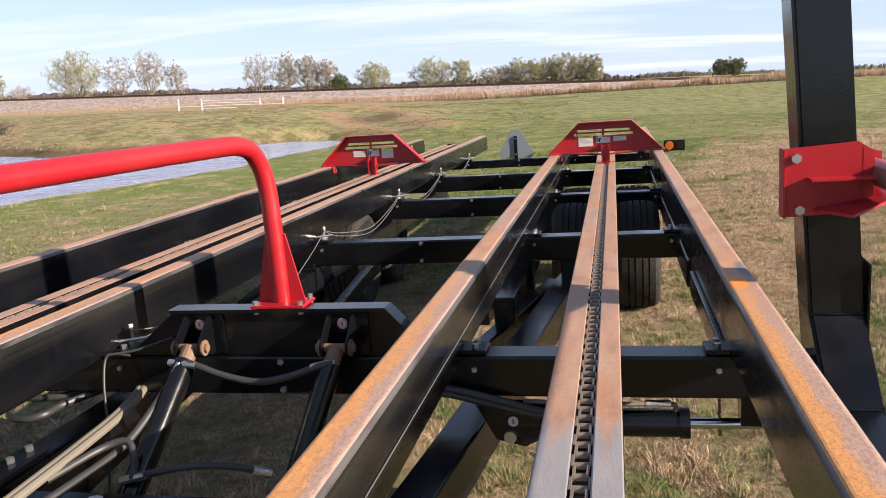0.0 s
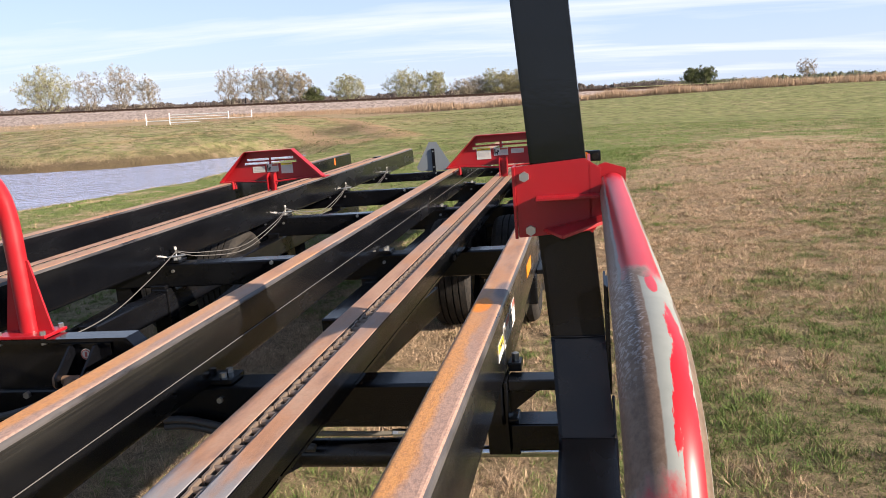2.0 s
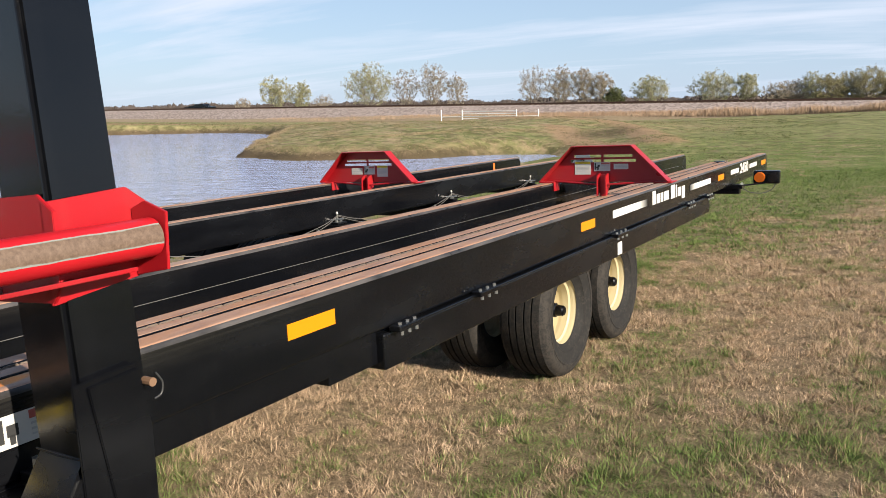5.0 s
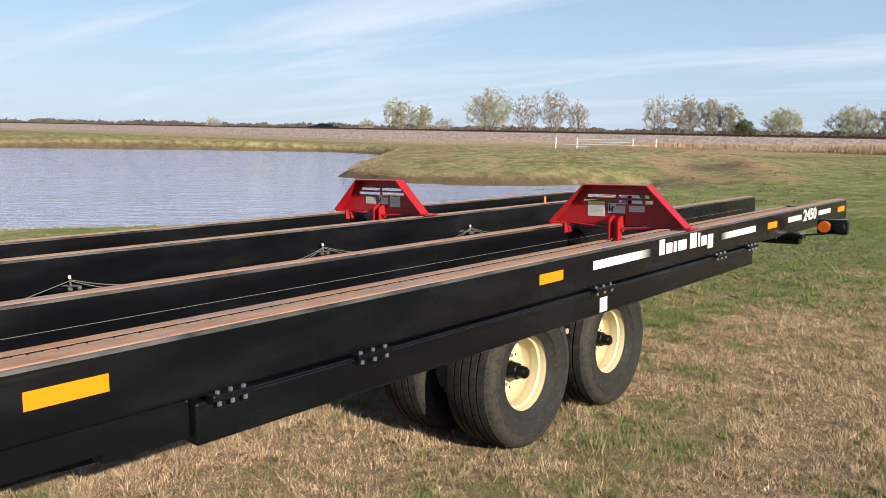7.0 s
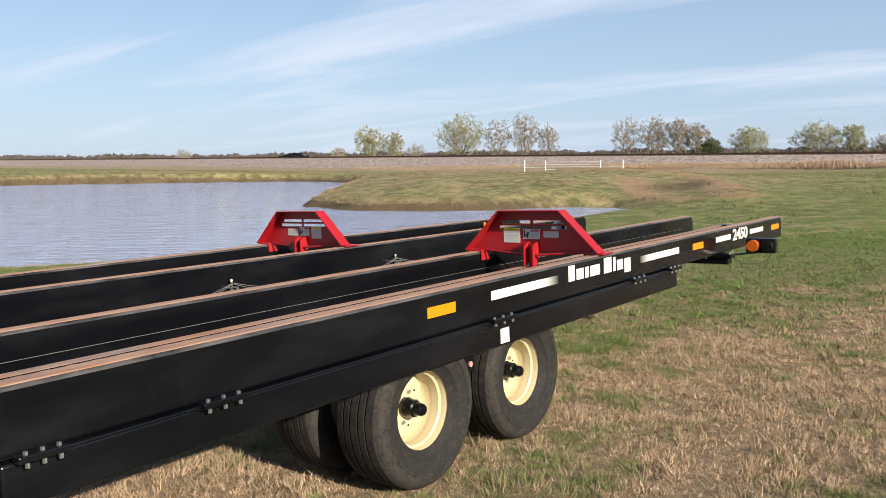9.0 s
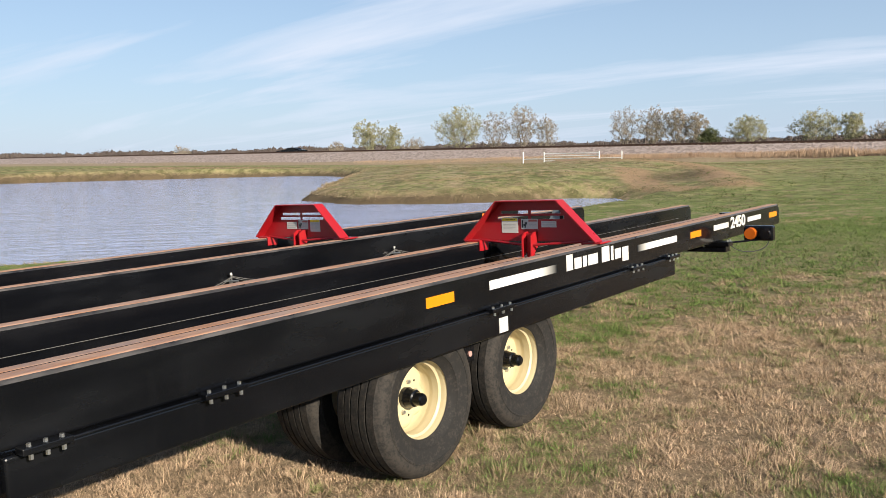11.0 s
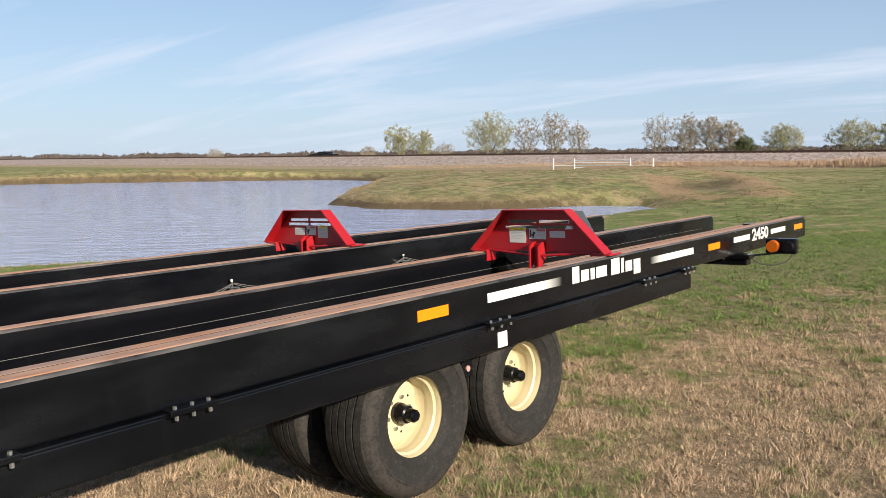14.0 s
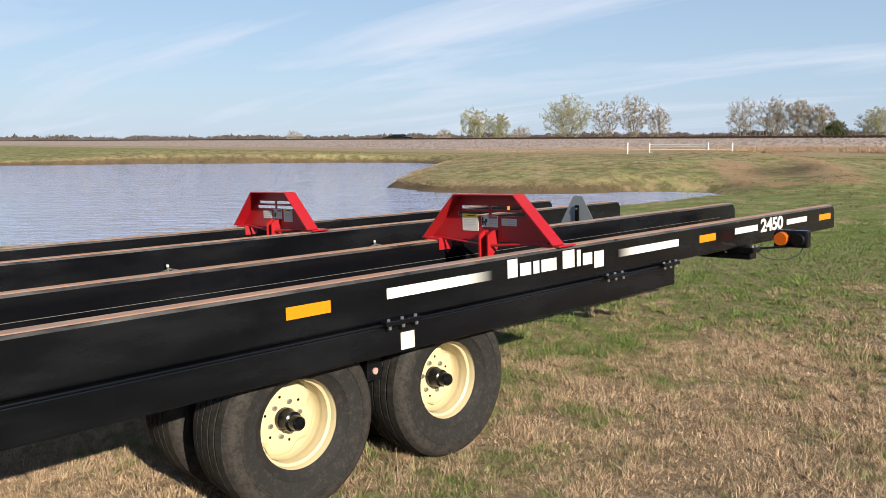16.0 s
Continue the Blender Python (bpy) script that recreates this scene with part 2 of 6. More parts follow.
def arm_paint():
    """Red paint rubbed through to grey primer and brown steel along one side of the tube."""
    m, n, l, b = material("rubbed_red_arm", 0.36)
    co = n.new("ShaderNodeTexCoord").outputs["Object"]
    s = n.new("ShaderNodeSeparateXYZ"); l.new(co, s.inputs[0])
    x = math_node(n, l, "DIVIDE", math_node(n, l, "SUBTRACT", s.outputs["X"], 0.317), 0.0375)
    z = math_node(n, l, "DIVIDE", math_node(n, l, "SUBTRACT", s.outputs["Z"], 1.279), 0.0375)

    def op(kind, a, b=0.0, clamp=False):
        return math_node(n, l, kind, a, b, clamp)

    def over(v, a, b):
        return ramp_node(n, l, v, [(a, 0.0), (b, 1.0)])
    wob = op("MULTIPLY", op("SUBTRACT", noise_node(n, l, co, 16, 9, 0.70, (1.6, 0.5, 1.0)), 0.5), 0.75)
    # along the straight: the outer side rubbed to steel, tapering off before the bend, with a grey edge; the inner side rubbed broadly
    side = op("ADD", op("ADD", op("MULTIPLY", x, 0.966), op("MULTIPLY", z, 0.26)), op("MULTIPLY", wob, 0.22))
    taper = op("MULTIPLY", op("SUBTRACT", -1.22, s.outputs["Y"]), 3.0, True)
    side_b = op("SUBTRACT", side, op("MULTIPLY", taper, 0.10))
    inner = op("SUBTRACT", op("MULTIPLY", x, -0.97), op("MULTIPLY", z, 0.06))
    inner = op("ADD", inner, op("MULTIPLY", wob, 0.35))
    grey_s = op("MAXIMUM", over(side, 0.865, 0.878), over(inner, 0.52, 0.55))
    brown_s = op("MAXIMUM", over(side_b, 0.905, 0.922), over(inner, 0.62, 0.68))
    # round the bend: scaly brown inside, pale primer with a red streak and a brown one, red outside
    Y = s.outputs["Y"]
    turn = n.new("ShaderNodeAttribute"); turn.attribute_name = "around"     # radians from the top towards +x
    th = op("ADD", turn.outputs["Fac"], op("MULTIPLY", wob, 0.22))

    def spot(y0, t0, ry, rt):
        dy, dt = op("DIVIDE", op("ADD", Y, -y0), ry), op("DIVIDE", op("ADD", th, -t0), rt)
        return over(op("SUBTRACT", 1.0, op("ADD", op("MULTIPLY", dy, dy), op("MULTIPLY", dt, dt))), 0.0, 0.15)
    swell = op("MULTIPLY", op("MULTIPLY", op("SUBTRACT", -1.70, Y), 4.5, True), 0.36)
    scratch = op("MULTIPLY", op("SUBTRACT", noise_node(n, l, co, 26, 6, 0.7, (1.8, 0.35, 0.35)), 0.5), 0.75)
    red_b = over(op("SUBTRACT", op("ADD", swell, scratch), op("ABSOLUTE", op("SUBTRACT", th, 0.58))), 0.0, 0.03)
    red_b = op("MAXIMUM", op("MAXIMUM", red_b, spot(-1.655, 0.28, 0.050, 0.20)), over(op("SUBTRACT", th, 1.40), 0.0, 0.03))
    foot = over(op("SUBTRACT", op("ADD", op("MULTIPLY", wob, 0.15), -1.965), Y), 0.0, 0.03)        # red again on the leg, grey down its inner side
    red_b = op("MAXIMUM", red_b, op("MULTIPLY", foot, over(op("SUBTRACT", 0.75, op("ABSOLUTE", op("ADD", th, 0.15))), 0.0, 0.05)))
    grey_b = op("SUBTRACT", 1.0, red_b)
    streak = op("SUBTRACT", op("MULTIPLY", op("MULTIPLY", op("SUBTRACT", -1.64, Y), 12.0, True), 0.22), op("ABSOLUTE", op("SUBTRACT", th, 1.12)))
    inside = op("SUBTRACT", -0.06, th)
    brown_b = op("MAXIMUM", op("MAXIMUM", op("MULTIPLY", over(inside, 0.0, 0.04), op("SUBTRACT", 1.0, foot)), over(streak, 0.0, 0.03)), spot(-1.595, 0.12, 0.035, 0.26))
    bent = over(op("SUBTRACT", op("ADD", op("MULTIPLY", wob, 0.35), -1.565), s.outputs["Y"]), 0.0, 0.06)
    flat = op("SUBTRACT", 1.0, bent)
    grey = op("ADD", op("MULTIPLY", grey_s, flat), op("MULTIPLY", grey_b, bent))
    brown = op("ADD", op("MULTIPLY", brown_s, flat), op("MULTIPLY", brown_b, bent))
    scale = noise_node(n, l, co, 120, 5, 0.7)
    steelc = ramp_node(n, l, scale, [(0.30, (0.090, 0.060, 0.043)), (0.52, (0.135, 0.092, 0.066)), (0.74, (0.175, 0.124, 0.092))])
    c = mix_node(n, l, grey, mix_node(n, l, noise_node(n, l, co, 9, 4), (0.44, 0.012, 0.019), (0.36, 0.009, 0.014)),
                 mix_node(n, l, noise_node(n, l, co, 40, 5), (0.175, 0.190, 0.176), (0.255, 0.268, 0.248)))
    flakes = op("MULTIPLY", op("MULTIPLY", over(noise_node(n, l, co, 210, 3, 0.6), 0.52, 0.58), over(inside, 0.0, 0.25)),
                op("MULTIPLY", over(op("SUBTRACT", -1.40, s.outputs["Y"]), 0.0, 0.12), over(op("ADD", s.outputs["Y"], 1.92), 0.0, 0.10)))
    steelc = mix_node(n, l, flakes, steelc, (0.34, 0.31, 0.30))
    c = mix_node(n, l, brown, c, steelc)
    l.new(c, b.inputs["Base Color"])
    l.new(mix_node(n, l, grey, (0.34, 0.34, 0.34), (0.52, 0.52, 0.52)), b.inputs["Roughness"])
    b.inputs["Specular IOR Level"].default_value = 0.35
    bump_node(n, l, b, op("ADD", op("MULTIPLY", grey, -0.5), op("MULTIPLY", scale, op("ADD", op("MULTIPLY", brown, 0.35), 0.08))), 0.12, 0.002)
    return m


ARM = arm_paint()


def rubber():
    m, n, l, b = material("tyre_rubber", 0.75)
    p = position(n)
    k = noise_node(n, l, p, 26, 8, 0.7)
    co = n.new("ShaderNodeTexCoord").outputs["Object"]
    sp = n.new("ShaderNodeSeparateXYZ"); l.new(co, sp.inputs[0])
    rad = math_node(n, l, "POWER", math_node(n, l, "ADD", math_node(n, l, "POWER", sp.outputs["Y"], 2.0), math_node(n, l, "POWER", sp.outputs["Z"], 2.0)), 0.5)
    # dry mud clings to the shoulder, a film of dust to the rest
    shoulder = math_node(n, l, "SUBTRACT", 1.0, math_node(n, l, "MULTIPLY", math_node(n, l, "ABSOLUTE", math_node(n, l, "SUBTRACT", rad, 0.335)), 18.0), True)
    grit = math_node(n, l, "ADD", math_node(n, l, "MULTIPLY", k, 0.5), math_node(n, l, "MULTIPLY", noise_node(n, l, p, 75, 6, 0.7), 0.5))
    dust = ramp_node(n, l, math_node(n, l, "ADD", grit, math_node(n, l, "MULTIPLY", shoulder, 0.10)), [(0.50, 0.06), (0.62, 1.0)])
    c = mix_node(n, l, math_node(n, l, "MULTIPLY", dust, 0.34), (0.0150, 0.0145, 0.0140), (0.080, 0.066, 0.053))
    l.new(c, b.inputs["Base Color"])
    b.inputs["Specular IOR Level"].default_value = 0.22
    bump_node(n, l, b, noise_node(n, l, p, 90, 5), 0.15, 0.004)
    return m


TYRE = rubber()
HOSE = material("hose_rubber", 0.5, 0.0, (0.03, 0.03, 0.03))[0]
HOSESLEEVE = paint("beige_sleeve", (0.18, 0.158, 0.12), (0.13, 0.115, 0.088), 0.65)
CABLE = material("light_cable", 0.5, 0.0, (0.12, 0.113, 0.105))[0]
YELLOW = material("amber_reflector", 0.35, 0.0, (0.60, 0.205, 0.003))[0]
STICKER = paint("white_sticker", (0.57, 0.55, 0.51), (0.52, 0.50, 0.46), 0.45, dusty=0.06)


def fading_stripe(name, y_white, y_black):
    """A printed stripe that runs out into the black paint."""
    m, n, l, b = material(name, 0.4)
    co = n.new("ShaderNodeTexCoord").outputs["Object"]
    sp = n.new("ShaderNodeSeparateXYZ"); l.new(co, sp.inputs[0])
    r = n.new("ShaderNodeMapRange")
    r.inputs["From Min"].default_value, r.inputs["From Max"].default_value = y_black, y_white
    l.new(sp.outputs["Y"], r.inputs["Value"])
    l.new(mix_node(n, l, r.outputs[0], (0.004, 0.004, 0.004), (0.74, 0.73, 0.69)), b.inputs["Base Color"])
    return m


FADE_OUT = fading_stripe("stripe_fading_back", 3.62, 3.85)
FADE_IN = fading_stripe("stripe_fading_front", 5.13, 4.91)
WARNYELLOW = material("yellow_sticker", 0.45, 0.0, (0.85, 0.62, 0.03))[0]
INK = material("black_ink", 0.5, 0.0, (0.03, 0.03, 0.03))[0]
PALEINK = material("pale_print", 0.5, 0.0, (0.40, 0.40, 0.39))[0]
REDINK = material("red_ink", 0.5, 0.0, (0.42, 0.09, 0.07))[0]
AMBERLENS = material("amber_lens", 0.25, 0.0, (0.44, 0.095, 0.008))[0]
DARKLENS = material("dark_red_lens", 0.15, 0.0, (0.008, 0.007, 0.008))[0]
ORANGE = material("orange_reflector", 0.4, 0.0, (0.85, 0.16, 0.02))[0]
PINK = material("pink_sticker", 0.6, 0.0, (0.42, 0.24, 0.21))[0]


def grass_color(n, l, p):
    """Straw and green in patches, the same for soil and blades."""
    s = n.new("ShaderNodeSeparateXYZ"); l.new(p, s.inputs[0])
    flat = n.new("ShaderNodeCombineXYZ")
    l.new(s.outputs["X"], flat.inputs[0]); l.new(s.outputs["Y"], flat.inputs[1])
    f = flat.outputs[0]
    big = noise_node(n, l, f, 0.16, 4, 0.55)
    mid = noise_node(n, l, f, 0.85, 5, 0.6)
    small = noise_node(n, l, f, 4.5, 4, 0.6)
    mixv = math_node(n, l, "ADD", math_node(n, l, "MULTIPLY", big, 0.35), math_node(n, l, "MULTIPLY", mid, 0.85))
    mixv = math_node(n, l, "ADD", mixv, math_node(n, l, "MULTIPLY", small, 0.64))
    tussock = math_node(n, l, "SUBTRACT", noise_node(n, l, f, 2.0, 3, 0.55), 0.5)
    mixv = math_node(n, l, "ADD", mixv, math_node(n, l, "MULTIPLY", tussock, 0.55))

    def op(kind, a, b=0.0, clamp=False):
        return math_node(n, l, kind, a, b, clamp)
    # the driven swath beside the trailer is drier, the far field greener
    ax, ay, bx, by = 0.9, 4.3, 4.6, 17.5
    ex, ey = bx - ax, by - ay
    X, Y = s.outputs["X"], s.outputs["Y"]
    t = op("ADD", op("MULTIPLY", op("SUBTRACT", X, ax), ex / (ex * ex + ey * ey)),
           op("MULTIPLY", op("SUBTRACT", Y, ay), ey / (ex * ex + ey * ey)), True)
    dx = op("SUBTRACT", op("SUBTRACT", X, ax), op("MULTIPLY", t, ex))
    dy = op("SUBTRACT", op("SUBTRACT", Y, ay), op("MULTIPLY", t, ey))
    r2 = op("ADD", op("MULTIPLY", dx, dx), op("MULTIPLY", dy, dy))
    wide = op("ADD", op("MULTIPLY", t, 3.2), 4.2)
    dry = op("SUBTRACT", 1.0, op("DIVIDE", r2, wide), True)
    dry = op("POWER", dry, 0.6)
    for cx, cy, rx, ry, k in ((-1.8, 1.6, 2.4, 3.6, 1.0), (2.6, 0.6, 3.4, 3.0, 0.12), (-27.0, 40.0, 22.0, 24.0, 0.85), (-48.0, 62.0, 52.0, 17.0, 0.75), (16.0, 22.0, 16.0, 9.0, 0.45)):
        dx = op("DIVIDE", op("SUBTRACT", X, cx), rx)
        dy = op("DIVIDE", op("SUBTRACT", Y, cy), ry)
        d = op("MULTIPLY", op("SUBTRACT", 1.0, op("ADD", op("MULTIPLY", dx, dx), op("MULTIPLY", dy, dy)), True), k)
        dry = op("MAXIMUM", dry, d)
    # lush strip along the trailer's tail
    dx, dy = op("DIVIDE", op("ADD", X, op("SUBTRACT", 6.0, op("MULTIPLY", Y, 0.33))), 3.0), op("DIVIDE", op("SUBTRACT", Y, 12.5), 7.0)
    lush = op("SUBTRACT", 1.0, op("ADD", op("MULTIPLY", dx, dx), op("MULTIPLY", dy, dy)), True)
    mixv = op("ADD", mixv, op("MULTIPLY", lush, 0.21))
    dx, dy = op("SUBTRACT", X, 1.7), op("SUBTRACT", Y, 0.9)
    lush = op("SUBTRACT", 1.0, op("MULTIPLY", op("ADD", op("MULTIPLY", dx, dx), op("MULTIPLY", dy, dy)), 0.22), True)
    mixv = op("ADD", mixv, op("MULTIPLY", lush, 0.05))
    dx, dy = op("SUBTRACT", X, 0.35), op("SUBTRACT", Y, 3.5)
    lush = op("SUBTRACT", 1.0, op("MULTIPLY", op("ADD", op("MULTIPLY", dx, dx), op("MULTIPLY", dy, dy)), 1.6), True)
    mixv = op("ADD", mixv, op("MULTIPLY", lush, 0.09))
    mixv = op("ADD", mixv, op("MULTIPLY", op("MULTIPLY", op("SUBTRACT", Y, 14.0), 0.05, True), 0.05))
    v = op("SUBTRACT", op("SUBTRACT", mixv, 0.255), op("MULTIPLY", dry, 0.235))
    return v, small, mid


def ground_material():
    m, n, l, b = material("turf", 0.95)
    p = position(n)
    v, small, mid = grass_color(n, l, p)
    fibre = noise_node(n, l, p, 95, 6, 0.75)
    tuft = noise_node(n, l, p, 17, 6, 0.7)
    speck = math_node(n, l, "ADD", math_node(n, l, "MULTIPLY", fibre, 0.5), math_node(n, l, "MULTIPLY", tuft, 0.5))
    green = ramp_node(n, l, speck, [(0.34, (0.085, 0.122, 0.030)), (0.64, (0.175, 0.222, 0.062))])
    straw = ramp_node(n, l, speck, [(0.34, (0.25, 0.187, 0.115)), (0.64, (0.46, 0.35, 0.225))])
    # past the trailer the turf turns yellower
    yy = n.new("ShaderNodeSeparateXYZ"); l.new(p, yy.inputs[0])
    pale = math_node(n, l, "MULTIPLY", math_node(n, l, "SUBTRACT", yy.outputs["Y"], 17.0), 0.045, True)
    green = mix_node(n, l, math_node(n, l, "MULTIPLY", pale, 0.55), green, ramp_node(n, l, speck, [(0.34, (0.19, 0.19, 0.080)), (0.64, (0.30, 0.295, 0.135))]))
    c = mix_node(n, l, ramp_node(n, l, v, [(0.44, 0.0), (0.68, 1.0)]), straw, green)
    band = n.new("ShaderNodeAttribute"); band.attribute_name = "mown"
    c = mix_node(n, l, math_node(n, l, "MULTIPLY", band.outputs["Fac"], ramp_node(n, l, mid, [(0.35, 0.35), (0.6, 0.95)])), c, ramp_node(n, l, tuft, [(0.3, (0.23, 0.165, 0.080)), (0.7, (0.36, 0.265, 0.140))]))
    # brown soil near the trailer, with the shade between blades put into its colour
    near = n.new("ShaderNodeAttribute"); near.attribute_name = "shaded_soil"
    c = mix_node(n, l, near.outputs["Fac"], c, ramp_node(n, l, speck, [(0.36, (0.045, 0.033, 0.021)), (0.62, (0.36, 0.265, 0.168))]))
    at = n.new("ShaderNodeAttribute"); at.attribute_name = "bank"
    c = mix_node(n, l, at.outputs["Fac"], c, ramp_node(n, l, mid, [(0.3, (0.15, 0.105, 0.06)), (0.7, (0.38, 0.285, 0.175))]))
    # clumps and bare spots in the rough grass round the pond
    clump = noise_node(n, l, p, 1.7, 7, 0.68)
    rough = math_node(n, l, "MULTIPLY", math_node(n, l, "SUBTRACT", yy.outputs["Y"], 15.0), 0.10, True)
    c = mix_node(n, l, math_node(n, l, "MULTIPLY", rough, ramp_node(n, l, clump, [(0.42, 0.75), (0.52, 0.0)])), c, ramp_node(n, l, tuft, [(0.3, (0.060, 0.062, 0.022)), (0.7, (0.135, 0.120, 0.052))]))
    c = mix_node(n, l, math_node(n, l, "MULTIPLY", rough, ramp_node(n, l, clump, [(0.54, 0.0), (0.64, 0.55)])), c, ramp_node(n, l, tuft, [(0.3, (0.27, 0.205, 0.105)), (0.7, (0.43, 0.335, 0.19))]))
    dug = n.new("ShaderNodeAttribute"); dug.attribute_name = "dirt"
    bare = math_node(n, l, "MULTIPLY", dug.outputs["Fac"], math_node(n, l, "ADD", math_node(n, l, "MULTIPLY", mid, 3.0), -0.6))
    bare = ramp_node(n, l, bare, [(0.10, 0.0), (0.42, 0.95)])
    c = mix_node(n, l, bare, c, ramp_node(n, l, tuft, [(0.3, (0.22, 0.140, 0.080)), (0.7, (0.40, 0.275, 0.165))]))
    # painted shade of the bank's undercut and the hollow, broken up by noise
    ground_shade = n.new("ShaderNodeAttribute"); ground_shade.attribute_name = "ground_shade"
    sunken = math_node(n, l, "ADD", math_node(n, l, "MULTIPLY", math_node(n, l, "ADD", mid, small), 2.6), -1.25)
    sunken = ramp_node(n, l, math_node(n, l, "MULTIPLY", ground_shade.outputs["Fac"], sunken), [(0.12, 0.0), (0.75, 0.8)])
    c = mix_node(n, l, sunken, c, ramp_node(n, l, tuft, [(0.3, (0.045, 0.032, 0.020)), (0.7, (0.115, 0.083, 0.048))]))
    l.new(c, b.inputs["Base Color"])
    b.inputs["Specular IOR Level"].default_value = 0.15
    bump_node(n, l, b, math_node(n, l, "ADD", speck, math_node(n, l, "MULTIPLY", clump, math_node(n, l, "MULTIPLY", rough, 1.5))), 0.8, 0.06)
    return m


def blade_material(name, green_a, green_b, straw_a, straw_b, only_straw=False):
    m, n, l, b = material(name, 0.8)
    g = n.new("ShaderNodeNewGeometry")
    v, small, mid = grass_color(n, l, g.outputs["Position"])
    r = g.outputs["Random Per Island"]
    green = mix_node(n, l, r, green_a, green_b)
    straw = mix_node(n, l, r, straw_a, straw_b)
    if only_straw:
        c = straw
    else:
        jig = math_node(n, l, "MULTIPLY", math_node(n, l, "SUBTRACT", r, 0.5), 0.26)
        fine = math_node(n, l, "MULTIPLY", math_node(n, l, "SUBTRACT", noise_node(n, l, g.outputs["Position"], 10, 4, 0.65), 0.5), 0.52)
        k = ramp_node(n, l, math_node(n, l, "ADD", math_node(n, l, "ADD", v, fine), jig), [(0.54, 0.0), (0.62, 1.0)])
        c = mix_node(n, l, k, straw, green)
        # grey dead thatch and fresh straw by the tuft
        c = mix_node(n, l, ramp_node(n, l, noise_node(n, l, g.outputs["Position"], 17, 4, 0.65), [(0.40, 0.42), (0.54, 0.0)]), c, (0.105, 0.075, 0.042))
        c = mix_node(n, l, ramp_node(n, l, noise_node(n, l, g.outputs["Position"], 3.4, 5, 0.65), [(0.40, 0.22), (0.50, 0.0)]), c, (0.090, 0.082, 0.038))
    l.new(c, b.inputs["Base Color"])
    b.inputs["Specular IOR Level"].default_value = 0.2
    return m


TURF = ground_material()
BLADES = blade_material("grass_blades", (0.060, 0.106, 0.024), (0.180, 0.250, 0.068), (0.25, 0.174, 0.113), (0.70, 0.510, 0.340))
BANKGRASS = blade_material("bank_grass_blades", (0.1, 0.1, 0.05), (0.2, 0.2, 0.1), (0.12, 0.088, 0.050), (0.42, 0.325, 0.20), True)
ROUGHGRASS = blade_material("rough_grass_blades", (0.060, 0.082, 0.022), (0.135, 0.165, 0.052), (0.12, 0.095, 0.048), (0.33, 0.26, 0.145))
REEDS = blade_material("dry_reeds", (0.2, 0.15, 0.08), (0.4, 0.3, 0.18), (0.36, 0.25, 0.165), (0.46, 0.33, 0.225), True)


def water_material():
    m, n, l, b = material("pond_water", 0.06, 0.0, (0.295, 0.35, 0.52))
    mp = n.new("ShaderNodeMapping")
    mp.inputs["Rotation"].default_value = (0, 0, radians(-38))      # wind waves cross the pond
    l.new(position(n), mp.inputs["Vector"])
    p = mp.outputs[0]
    a = noise_node(n, l, p, 1.5, 6, 0.62, (0.7, 1.9, 1))
    c = noise_node(n, l, p, 0.40, 4, 0.55, (0.5, 1.6, 1))
    h = math_node(n, l, "ADD", math_node(n, l, "MULTIPLY", a, 0.55), math_node(n, l, "MULTIPLY", c, 0.5))
    b.inputs["IOR"].default_value = 1.33
    bump_node(n, l, b, h, 1.0, 0.5)
    return m


WATER = water_material()


def ballast_material():
    m, n, l, b = material("railway_ballast", 0.9)
    p = position(n)
    vor = n.new("ShaderNodeTexVoronoi"); vor.inputs["Scale"].default_value = 4.2
    l.new(p, vor.inputs["Vector"])
    wide = noise_node(n, l, p, 0.22, 5)
    sep = n.new("ShaderNodeSeparateColor"); l.new(vor.outputs["Color"], sep.inputs[0])
    c = ramp_node(n, l, sep.outputs[0], [(0.1, (0.22, 0.178, 0.158)), (0.5, (0.30, 0.245, 0.220)), (0.9, (0.38, 0.315, 0.285))])
    c = mix_node(n, l, math_node(n, l, "MULTIPLY", wide, 0.4), c, (0.27, 0.19, 0.14))
    l.new(c, b.inputs["Base Color"])
    bump_node(n, l, b, vor.outputs["Distance"], 0.6, 0.10)
    return m


BALLAST = ballast_material()
RAILSTEEL = paint("rusty_track_rail", (0.085, 0.050, 0.036), (0.06, 0.036, 0.026), 0.7, (0.12, 0.08, 0.06), 0.2, 0.2)
TIE = paint("weathered_tie", (0.11, 0.075, 0.055), (0.07, 0.05, 0.04), 0.85)


def bark(name, a, b_):
    m, n, l, b = material(name, 0.9)
    p = position(n)
    l.new(mix_node(n, l, noise_node(n, l, p, 3, 6), a, b_), b.inputs["Base Color"])
    return m


def leaves(name, a, b_):
    m, n, l, b = material(name, 0.75)
    r = n.new("ShaderNodeNewGeometry").outputs["Random Per Island"]
    l.new(mix_node(n, l, r, a, b_), b.inputs["Base Color"])
    b.inputs["Specular IOR Level"].default_value = 0.15
    return m


WOODMASS = bark("grey_brown_wood_mass", (0.070, 0.053, 0.045), (0.110, 0.087, 0.074))
VERGE = bark("dry_verge_grass", (0.17, 0.125, 0.072), (0.34, 0.26, 0.165))
HEDGEMASS = bark("dark_hedge_mass", (0.085, 0.090, 0.055), (0.135, 0.140, 0.085))
BARK = bark("grey_bark", (0.15, 0.125, 0.10), (0.27, 0.225, 0.185))
LEAF_PALE = leaves("pale_spring_leaves", (0.23, 0.225, 0.125), (0.38, 0.365, 0.215))
LEAF_TAN = leaves("tan_buds", (0.22, 0.185, 0.138), (0.38, 0.32, 0.24))
